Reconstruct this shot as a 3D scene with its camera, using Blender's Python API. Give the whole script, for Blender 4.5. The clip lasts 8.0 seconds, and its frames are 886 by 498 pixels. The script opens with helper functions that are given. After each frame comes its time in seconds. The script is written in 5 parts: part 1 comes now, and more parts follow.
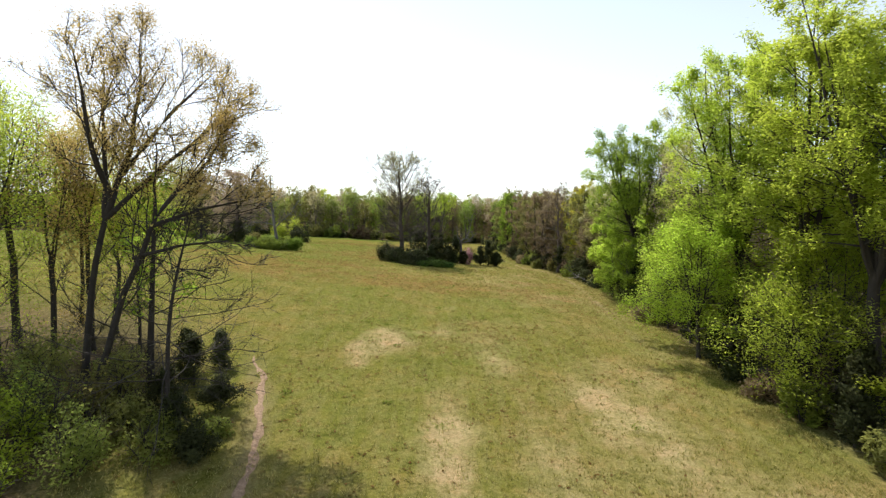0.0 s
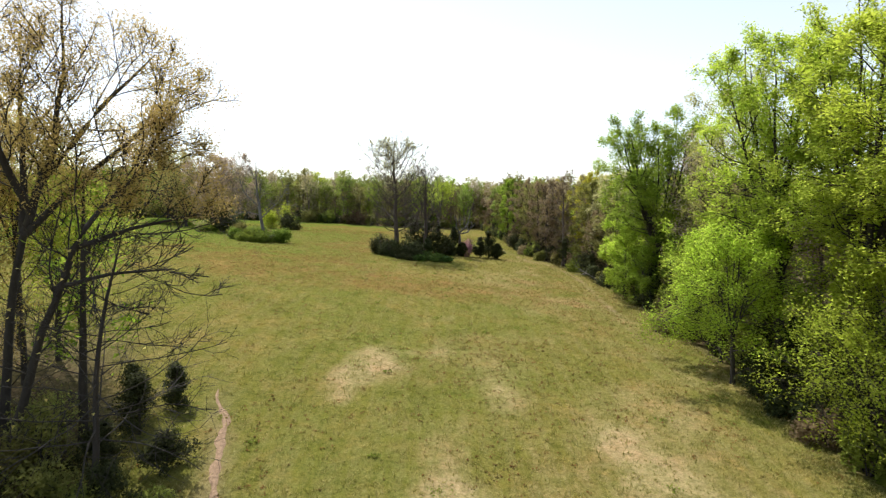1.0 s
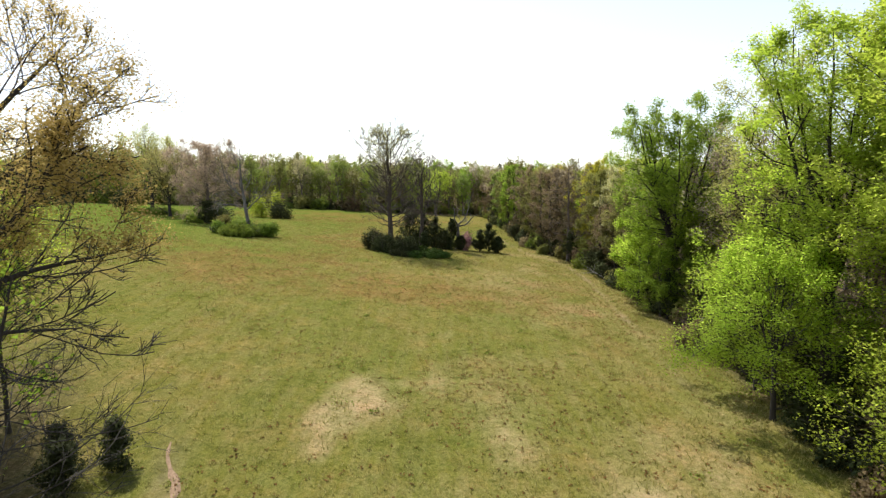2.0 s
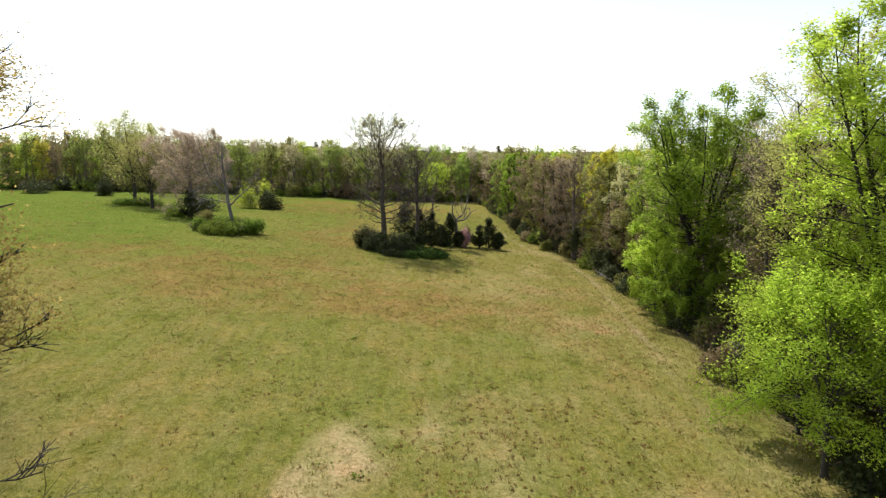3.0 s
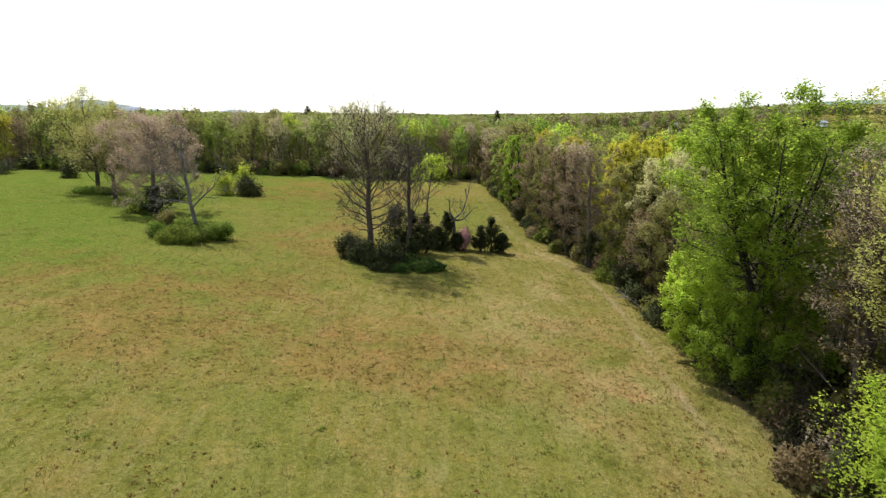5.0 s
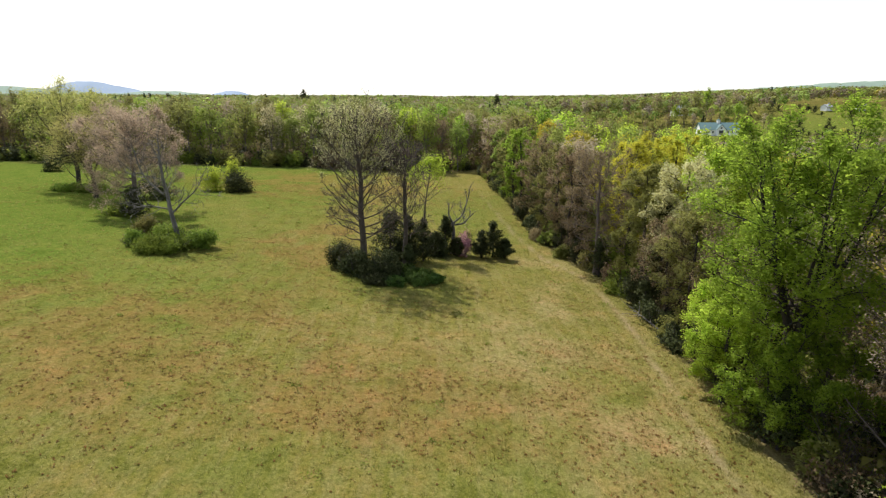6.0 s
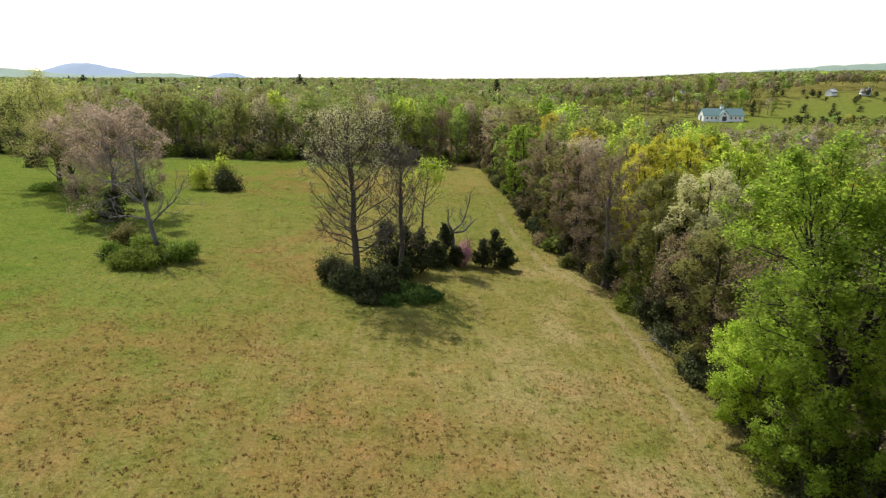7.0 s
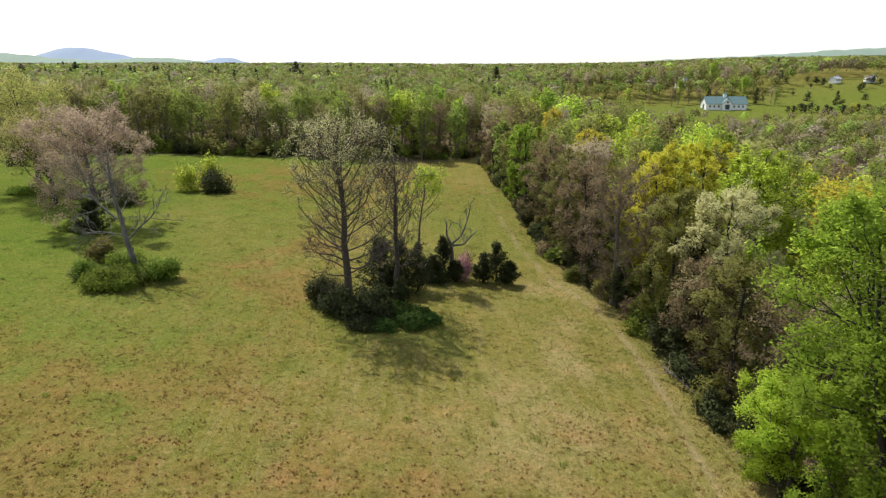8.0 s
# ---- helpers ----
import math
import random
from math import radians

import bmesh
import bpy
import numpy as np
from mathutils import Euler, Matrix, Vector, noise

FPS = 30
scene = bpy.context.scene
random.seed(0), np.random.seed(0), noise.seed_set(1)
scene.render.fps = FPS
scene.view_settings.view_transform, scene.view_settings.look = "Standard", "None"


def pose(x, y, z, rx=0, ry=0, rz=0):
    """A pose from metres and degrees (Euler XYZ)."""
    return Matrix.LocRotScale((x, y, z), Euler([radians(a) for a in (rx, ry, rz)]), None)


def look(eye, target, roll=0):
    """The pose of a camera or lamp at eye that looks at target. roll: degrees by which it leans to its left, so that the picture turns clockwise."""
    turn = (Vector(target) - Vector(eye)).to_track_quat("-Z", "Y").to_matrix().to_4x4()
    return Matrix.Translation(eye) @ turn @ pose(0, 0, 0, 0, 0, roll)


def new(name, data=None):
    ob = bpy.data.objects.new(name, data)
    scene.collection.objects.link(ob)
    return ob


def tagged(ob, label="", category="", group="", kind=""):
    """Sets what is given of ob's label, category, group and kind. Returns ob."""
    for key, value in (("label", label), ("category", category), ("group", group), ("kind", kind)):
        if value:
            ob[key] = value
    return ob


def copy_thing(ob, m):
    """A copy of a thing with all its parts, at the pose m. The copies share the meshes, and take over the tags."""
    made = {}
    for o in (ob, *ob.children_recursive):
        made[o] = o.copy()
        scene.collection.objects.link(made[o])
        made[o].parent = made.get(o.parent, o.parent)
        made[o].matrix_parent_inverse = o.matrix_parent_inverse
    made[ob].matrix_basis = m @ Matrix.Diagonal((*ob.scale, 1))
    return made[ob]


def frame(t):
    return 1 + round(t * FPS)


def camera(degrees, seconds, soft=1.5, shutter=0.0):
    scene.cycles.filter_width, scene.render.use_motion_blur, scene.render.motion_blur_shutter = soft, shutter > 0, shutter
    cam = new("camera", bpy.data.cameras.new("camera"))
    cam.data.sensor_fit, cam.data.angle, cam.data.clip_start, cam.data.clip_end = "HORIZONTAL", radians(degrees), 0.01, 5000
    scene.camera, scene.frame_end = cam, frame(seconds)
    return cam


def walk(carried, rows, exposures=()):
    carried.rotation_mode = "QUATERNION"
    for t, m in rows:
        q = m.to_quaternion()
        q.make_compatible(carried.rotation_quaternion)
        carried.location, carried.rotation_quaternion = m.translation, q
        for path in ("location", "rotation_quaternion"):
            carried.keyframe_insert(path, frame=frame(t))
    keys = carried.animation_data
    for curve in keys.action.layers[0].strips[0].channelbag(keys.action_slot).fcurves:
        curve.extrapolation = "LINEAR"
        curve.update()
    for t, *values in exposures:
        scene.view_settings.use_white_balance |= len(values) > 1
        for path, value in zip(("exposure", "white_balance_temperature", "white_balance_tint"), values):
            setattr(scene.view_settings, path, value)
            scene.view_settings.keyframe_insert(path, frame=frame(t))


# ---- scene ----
cam = camera(73.7, 8.0, soft=1.25, shutter=0.2)
METRES, EYE, TILT, LEAN, TURN = 40.0, 10.0, -3.2, 0.0, 0.0
ROWS = [
    (0.0, 0.0, 0.0, 0.0, 0.0, 0.0, -0.0),
    (0.5, -0.0009, 0.0672, 0.0219, -0.13, -1.01, -0.04),
    (1.0, 0.0002, 0.1317, 0.0433, -0.22, -2.0, -0.08),
    (2.5, 0.0044, 0.3153, 0.1069, -0.51, -4.92, -0.01),
    (3.0, 0.0057, 0.3757, 0.1297, -0.62, -5.87, 0.0),
    (3.5, 0.0074, 0.4371, 0.1541, -0.68, -6.85, 0.01),
    (4.0, 0.0086, 0.4986, 0.1782, -0.76, -7.8, 0.02),
    (4.5, 0.0099, 0.5578, 0.2022, -0.84, -8.74, 0.02),
    (6.0, 0.0132, 0.7257, 0.2711, -1.03, -11.37, 0.02),
    (6.5, 0.014, 0.7791, 0.2942, -1.1, -12.18, 0.0),
    (7.0, 0.0149, 0.831, 0.3165, -1.14, -12.98, -0.01),
    (7.5, 0.0162, 0.8812, 0.3389, -1.23, -13.75, -0.03),
    (8.0, 0.0184, 0.9315, 0.3616, -1.26, -14.36, 0.0),
]
walk(cam, [(t, pose(0, 0, EYE, TILT, LEAN, TURN) @ pose(METRES * x, METRES * y, METRES * z, 90 + pitch, roll, yaw)) for t, x, y, z, yaw, pitch, roll in ROWS],
     exposures=[(0.0, 0.73, 6230, 10), (3.0, 0.75, 6230, 10), (4.5, 0.70, 6230, 10), (6.0, 0.65, 6230, 10), (8.0, 0.60, 6230, 10)])


# ---------- world, sun, exposure ----------
SUN_EL, SUN_AZ = radians(57), math.atan2(-0.64, 0.77)   # azimuth from +y, positive towards +x
world = bpy.data.worlds.new("sky")
scene.world = world
world.use_nodes = True
wn = world.node_tree
sky = wn.nodes.new("ShaderNodeTexSky")
sky.sky_type, sky.sun_disc = "NISHITA", False
sky.sun_elevation, sky.sun_rotation = SUN_EL, SUN_AZ
sky.air_density, sky.dust_density, sky.ozone_density = 1.0, 0.6, 1.0
haze = wn.nodes.new("ShaderNodeHueSaturation")
haze.inputs["Saturation"].default_value = 0.48
wn.links.new(sky.outputs[0], haze.inputs["Color"])
wn.links.new(haze.outputs[0], wn.nodes["Background"].inputs[0])
wn.nodes["Background"].inputs[1].default_value = 0.132
sun_data = bpy.data.lights.new("sun", "SUN")
sun_data.energy, sun_data.angle, sun_data.color = 3.7, radians(0.5), (1.0, 0.94, 0.82)
sun = new("sun", sun_data)
sun_way = Vector((math.sin(SUN_AZ) * math.cos(SUN_EL), math.cos(SUN_AZ) * math.cos(SUN_EL), math.sin(SUN_EL)))
sun.matrix_world = look(sun_way * 200, (0, 0, 0))


# ---------- materials ----------
def shader(name):
    m = bpy.data.materials.new(name)
    m.use_nodes = True
    nt = m.node_tree
    return m, nt, nt.nodes["Principled BSDF"]


def node(nt, kind, **inputs):
    n = nt.nodes.new(kind)
    for k, v in inputs.items():
        n.inputs[k.replace("_", " ")].default_value = v
    return n


def noise_tex(nt, scale, detail=4, rough=0.6, coords=None):
    n = node(nt, "ShaderNodeTexNoise", Scale=scale, Detail=detail, Roughness=rough)
    c = coords or nt.nodes.new("ShaderNodeTexCoord").outputs["Object"]
    nt.links.new(c, n.inputs["Vector"])
    return n.outputs["Fac"]


def ramp(nt, fac, stops):
    r = nt.nodes.new("ShaderNodeValToRGB")
    e = r.color_ramp.elements
    while len(e) < len(stops):
        e.new(0.5)
    for el, (p, c) in zip(e, stops):
        el.position, el.color = p, (*c, 1)
    nt.links.new(fac, r.inputs[0])
    return r.outputs[0]


def mix(nt, fac, a, b, kind="MIX"):
    n = nt.nodes.new("ShaderNodeMix")
    n.data_type, n.blend_type = "RGBA", kind
    for sock, v in ((n.inputs[0], fac), (n.inputs[6], a), (n.inputs[7], b)):
        if isinstance(v, (int, float)):
            sock.default_value = v
        elif isinstance(v, tuple):
            sock.default_value = (*v, 1)
        else:
            nt.links.new(v, sock)
    return n.outputs[2]


def maths(nt, op, a, b=0.0):
    n = nt.nodes.new("ShaderNodeMath")
    n.operation, n.use_clamp = op, False
    for sock, v in ((n.inputs[0], a), (n.inputs[1], b)):
        if isinstance(v, (int, float)):
            sock.default_value = v
        else:
            nt.links.new(v, sock)
    return n.outputs[0]


def bump(nt, bsdf, height, strength=0.5, distance=0.05):
    b = node(nt, "ShaderNodeBump", Strength=strength, Distance=distance)
    nt.links.new(height, b.inputs["Height"])
    nt.links.new(b.outputs[0], bsdf.inputs["Normal"])


def leaf_material(name, base, alt, glow=0.5, spread=0.35):
    """Leaves: each island its own tint between base and alt, light passing through."""
    m, nt, p = shader(name)
    geo = nt.nodes.new("ShaderNodeNewGeometry")
    info = nt.nodes.new("ShaderNodeObjectInfo")
    col = mix(nt, geo.outputs["Random Per Island"], base, alt)
    hsv = nt.nodes.new("ShaderNodeHueSaturation")
    hsv.inputs["Saturation"].default_value = 1.0
    n = noise_tex(nt, 0.45, 2)
    val = maths(nt, "ADD", maths(nt, "MULTIPLY", n, 2 * spread), 1.0 - spread)
    val = maths(nt, "MULTIPLY", val, maths(nt, "ADD", maths(nt, "MULTIPLY", info.outputs["Random"], 0.3), 0.85))
    tint = nt.nodes.new("ShaderNodeAttribute")
    tint.attribute_name = "tint"
    val = maths(nt, "MULTIPLY", val, maths(nt, "ADD", maths(nt, "MULTIPLY", tint.outputs["Fac"], 0.75), 1.0))
    nt.links.new(val, hsv.inputs["Value"])
    nt.links.new(col, hsv.inputs["Color"])
    hue = maths(nt, "ADD", maths(nt, "MULTIPLY", info.outputs["Random"], 0.03), 0.485)
    nt.links.new(maths(nt, "ADD", hue, maths(nt, "MULTIPLY", tint.outputs["Fac"], 0.03)), hsv.inputs["Hue"])
    nt.links.new(hsv.outputs[0], p.inputs["Base Color"])
    p.inputs["Roughness"].default_value = 0.7
    p.inputs["Specular IOR Level"].default_value = 0.12
    tr = nt.nodes.new("ShaderNodeBsdfTranslucent")
    nt.links.new(hsv.outputs[0], tr.inputs["Color"])
    ms = nt.nodes.new("ShaderNodeMixShader")
    ms.inputs[0].default_value = glow
    nt.links.new(p.outputs[0], ms.inputs[1])
    nt.links.new(tr.outputs[0], ms.inputs[2])
    nt.links.new(ms.outputs[0], nt.nodes["Material Output"].inputs["Surface"])
    return m


def bark_material(name, dark, light, scale=6.0):
    m, nt, p = shader(name)
    tc = nt.nodes.new("ShaderNodeTexCoord")
    mp = node(nt, "ShaderNodeMapping", Scale=(1, 1, 0.25))
    nt.links.new(tc.outputs["Object"], mp.inputs["Vector"])
    n = noise_tex(nt, scale, 5, 0.65, mp.outputs[0])
    n2 = noise_tex(nt, 0.8, 3)
    col = mix(nt, n2, ramp(nt, n, [(0.3, dark), (0.7, light)]), dark)
    nt.links.new(col, p.inputs["Base Color"])
    p.inputs["Roughness"].default_value = 0.9
    bump(nt, p, n, 0.6, 0.04)
    return m


def plain_material(name, a, b, scale=3.0, rough=0.7, metal=0.0):
    m, nt, p = shader(name)
    n = noise_tex(nt, scale, 5)
    nt.links.new(mix(nt, n, a, b), p.inputs["Base Color"])
    p.inputs["Roughness"].default_value, p.inputs["Metallic"].default_value = rough, metal
    return m


BARK = bark_material("bark_grey", (0.045, 0.034, 0.026), (0.155, 0.122, 0.092))
BARK_DARK = bark_material("bark_dark", (0.022, 0.018, 0.014), (0.07, 0.055, 0.042))
BARK_PALE = bark_material("bark_pale", (0.06, 0.053, 0.046), (0.36, 0.33, 0.29), 4.0)
BARK_PINK = bark_material("bark_pinkish", (0.09, 0.068, 0.058), (0.24, 0.19, 0.16))
LEAF = dict(
    bright=leaf_material("leaf_bright", (0.34, 0.45, 0.036), (0.50, 0.58, 0.08), 0.72),
    fresh=leaf_material("leaf_fresh", (0.20, 0.25, 0.045), (0.29, 0.33, 0.075), 0.64),
    deep=leaf_material("leaf_deep", (0.21, 0.31, 0.03), (0.32, 0.42, 0.05), 0.7),
    olive=leaf_material("leaf_olive", (0.19, 0.185, 0.048), (0.27, 0.26, 0.075), 0.62),
    ochre=leaf_material("leaf_ochre", (0.45, 0.345, 0.085), (0.60, 0.475, 0.16), 0.6),
    yellow=leaf_material("leaf_yellow", (0.41, 0.37, 0.03), (0.53, 0.475, 0.05)),
    catkin=leaf_material("leaf_catkin", (0.36, 0.35, 0.09), (0.46, 0.44, 0.14), 0.6),
    cream=leaf_material("leaf_cream", (0.43, 0.40, 0.18), (0.56, 0.52, 0.27), 0.55),
    mauve=leaf_material("leaf_mauve", (0.34, 0.265, 0.185), (0.45, 0.36, 0.245), 0.5),
    blush=leaf_material("leaf_blush", (0.38, 0.285, 0.195), (0.49, 0.375, 0.26), 0.55),
    brown=leaf_material("leaf_brown", (0.19, 0.135, 0.07), (0.27, 0.205, 0.11), 0.5),
    cedar=leaf_material("leaf_cedar", (0.030, 0.037, 0.012), (0.07, 0.078, 0.025), 0.25),
    shrub=leaf_material("leaf_shrub", (0.12, 0.17, 0.02), (0.25, 0.31, 0.045), 0.5),
    # darker copy of the shrub leaf, with the trees' shade in its colour
    shaded_shrub=leaf_material("leaf_shaded_shrub", (0.045, 0.085, 0.014), (0.10, 0.16, 0.028), 0.3),
    redbud=leaf_material("blossom_pink", (0.42, 0.19, 0.22), (0.55, 0.30, 0.32), 0.3),
)
FAR = dict(
    fresh=leaf_material("far_fresh", (0.20, 0.245, 0.05), (0.24, 0.28, 0.06), 0.3, 0.2),
    bright=leaf_material("far_bright", (0.32, 0.40, 0.05), (0.36, 0.43, 0.06), 0.3, 0.2),
    deep=leaf_material("far_deep", (0.15, 0.21, 0.035), (0.19, 0.25, 0.04), 0.3, 0.2),
    olive=leaf_material("far_olive", (0.20, 0.20, 0.055), (0.235, 0.225, 0.065), 0.3, 0.2),
    brown=leaf_material("far_brown", (0.20, 0.155, 0.09), (0.235, 0.185, 0.11), 0.3, 0.2),
    mauve=leaf_material("far_mauve", (0.25, 0.20, 0.145), (0.29, 0.235, 0.17), 0.3, 0.2),
    cedar=leaf_material("far_cedar", (0.04, 0.058, 0.02), (0.06, 0.078, 0.028), 0.2, 0.2),
    yellow=leaf_material("far_yellow", (0.38, 0.36, 0.05), (0.42, 0.40, 0.06), 0.3, 0.2),
)
BLADE = leaf_material("grass_blade", (0.17, 0.165, 0.028), (0.44, 0.37, 0.14), 0.5, 0.2)
WEED = leaf_material("weed_leaf", (0.25, 0.105, 0.032), (0.12, 0.095, 0.024), 0.55)
BARK_WOODS = bark_material("bark_woods", (0.09, 0.072, 0.055), (0.24, 0.20, 0.155))


# ---------- the lie of the land ----------
def land(x, y):
    """Height of the ground, for numbers or arrays."""
    x, y = np.asarray(x, float), np.asarray(y, float)
    u, v = np.tanh(x / 50), np.tanh((y - 60) / 60)
    z = 3.05 - 4.81 * u + 1.5 * v + 1.28 * u * u - 0.9 * u * v - 5.54 * v * v + 3.96 * u * v * v + 3.78 * v ** 3
    step = lambda a, b, s: np.clip((s - a) / (b - a), 0, 1) ** 2 * (3 - 2 * np.clip((s - a) / (b - a), 0, 1))
    z = z - 13 * step(28, 105, x) * step(50, 160, y) * (1 - 0.6 * step(290, 390, y) - 0.55 * step(395, 455, y))
    d = np.hypot(x, y)
    z = z + 2.0 * np.sin(x / 90 + 1.3) * np.sin(y / 110) * step(420, 620, d)
    side = x / (d + 1)
    return z + step(380, 620, d) * step(0.3, 0.5, side) * 8 + step(700, 2100, d) * 14 * step(0.12, 0.55, side)


def ground_z(x, y):
    return float(land(x, y))


# edge of the meadow against the woods to the east, x as a function of y
def east_edge(y):
    return np.interp(y, [0, 25, 33, 60, 75, 85, 92, 103, 122, 165, 172], [19, 18.2, 16.9, 16.9, 17.5, 16.9, 14.2, 13.1, 12.8, 10.8, 10])


# edge of the wood at the back of the meadow, y as a function of x
def back_edge(x):
    return np.interp(x, [-110, -80, -50, -35, -26, 3, 9, 14], [158, 153.5, 154.5, 157, 158.5, 160.5, 166, 172])


def soft(d, w):
    return 1 / (1 + np.exp(np.clip(d / w, -30, 30)))


def fbm(x, y, s, seed=0):
    """Smooth value noise from a few octaves, vectorised."""
    out, amp, tot = 0, 1.0, 0
    for o in range(4):
        k = s * 2 ** o
        px, py = x * k + 17.3 * seed + 3.1 * o, y * k + 9.7 * seed + 5.7 * o
        ix, iy = np.floor(px), np.floor(py)
        fx, fy = px - ix, py - iy
        fx, fy = fx * fx * (3 - 2 * fx), fy * fy * (3 - 2 * fy)
        h = lambda a, b: (np.sin(a * 127.1 + b * 311.7) * 43758.5453) % 1.0
        out = out + amp * ((h(ix, iy) * (1 - fx) + h(ix + 1, iy) * fx) * (1 - fy) + (h(ix, iy + 1) * (1 - fx) + h(ix + 1, iy + 1) * fx) * fy)
        tot, amp = tot + amp, amp * 0.55
    return out / tot


def blotch(x, y, cx, cy, rx, ry, turn=0.0):
    c, s = math.cos(turn), math.sin(turn)
    dx, dy = x - cx, y - cy
    return np.exp(-((dx * c + dy * s) / rx) ** 2 - ((dy * c - dx * s) / ry) ** 2)


def covers(x, y):
    """What grows where: shares of straw, sorrel (red), lush green, woodland litter and bare track."""
    n1, n2, n3 = fbm(x, y, 0.08, 1), fbm(x, y, 0.22, 2), fbm(x, y, 0.6, 3)
    straw = 0.0
    for cx, cy, rx, ry, a in [(-3.6, 38.5, 1.8, 3.2, 1.0), (-5.0, 35, 1.0, 3, .6), (0.3, 25, 1.2, 6.5, .95), (3.4, 36, 1.4, 3.5, .6), (8.0, 29, 1.6, 5, .8), (4.5, 22, 1.8, 5, .6), (10, 26, 1.4, 3, .6), (-0.5, 41, 2, 3, .4), (0.5, 48, 1.5, 2, .35)]:
        straw = straw + a * blotch(x, y, cx, cy, rx, ry)
    straw = np.clip(1.2 * np.clip(straw, 0, 1) ** 1.7 * (2.4 * n3 - 0.3) + 0.25 * np.clip(n2 - 0.45, 0, 1) * 2 + 0.30 * soft(3 - x, 3) * soft(y - 105, 15) * (0.4 + n2), 0, 1)
    band = 0.95 * blotch(x, y, -16, 63, 16, 10, -0.1) + 0.8 * blotch(x, y, 1, 58, 10, 5) + 1.0 * blotch(x, y, -13, 90, 7, 18) + 1.3 * blotch(x, y, -18, 135, 24, 18) + 0.55 * blotch(x, y, 12, 66, 4, 10) + 0.45 * blotch(x, y, 12, 48, 4, 8) + 0.6 * blotch(x, y, -34, 72, 12, 6) + 0.4 * blotch(x, y, 4, 42, 5, 4)
    sorrel = np.clip(band * (0.5 * n2 + 0.5 * n3 - 0.27) * 3.6, 0, 1)
    lush = np.clip(soft(-(y - 66 + 0.45 * (x + 40)), 6) * soft(x + 21, 7) + 0.12 * blotch(x, y, -9, 46, 14, 6) + 0.10 * soft(x + 3, 5) + 0.4 * blotch(x, y, 4, 112, 8, 25) + 0.06 + (n1 - 0.5) * 1.3, 0, 1)
    west = soft(x + 13.5 - 0.4 * np.clip(y - 32, 0, 30) + 1.5 * (n3 - 0.5) + np.clip(y - 30, 0, 60) * 0.75, 0.7)
    east = soft(east_edge(y) + 1.1 - x + 1.6 * (n2 - 0.5), 0.35)
    back = soft(back_edge(x) + 3 * (n1 - 0.5) - y, 0.8)
    wood = np.clip(west * soft(y - 39, 2) * soft(-34 - x, 2) + east * soft(y - 900, 30) + back, 0, 1)
    # open pastures far off, down the valley
    far = 1.6 * blotch(x, y, 150, 374, 80, 36) + 1.4 * blotch(x, y, 285, 412, 62, 44) + 0.9 * blotch(x, y, 222, 388, 40, 16)
    wood = np.clip(wood - 1.6 * np.clip(far - 0.25, 0, 1), 0, 1)
    trees = wood
    wood = wood * (1 - 0.93 * soft(280 - np.hypot(x, y), 25))
    lush = np.clip(np.maximum(lush, 0.8 * np.clip(far, 0, 1)), 0, 1)
    # worn foot track beside the western trees, and the wheel line along the eastern edge
    tx = np.interp(y, [10, 21, 26, 29, 31, 33, 38], [-7.6, -7.4, -8.3, -9.1, -10.0, -10.7, -12.5])
    track = 0.35 * np.exp(-((x - tx) / 0.5) ** 2) * soft(y - 33, 1.2)
    ex = east_edge(y) - 2.3 - 0.8 * np.sin(y / 17)
    line = 0.5 * np.exp(-((x - ex) / 0.22) ** 2) * soft(48 - y, 6) * soft(y - 125, 6) * (0.3 + n3)
    return straw, sorrel, lush, wood, np.clip(track + line, 0, 1), trees


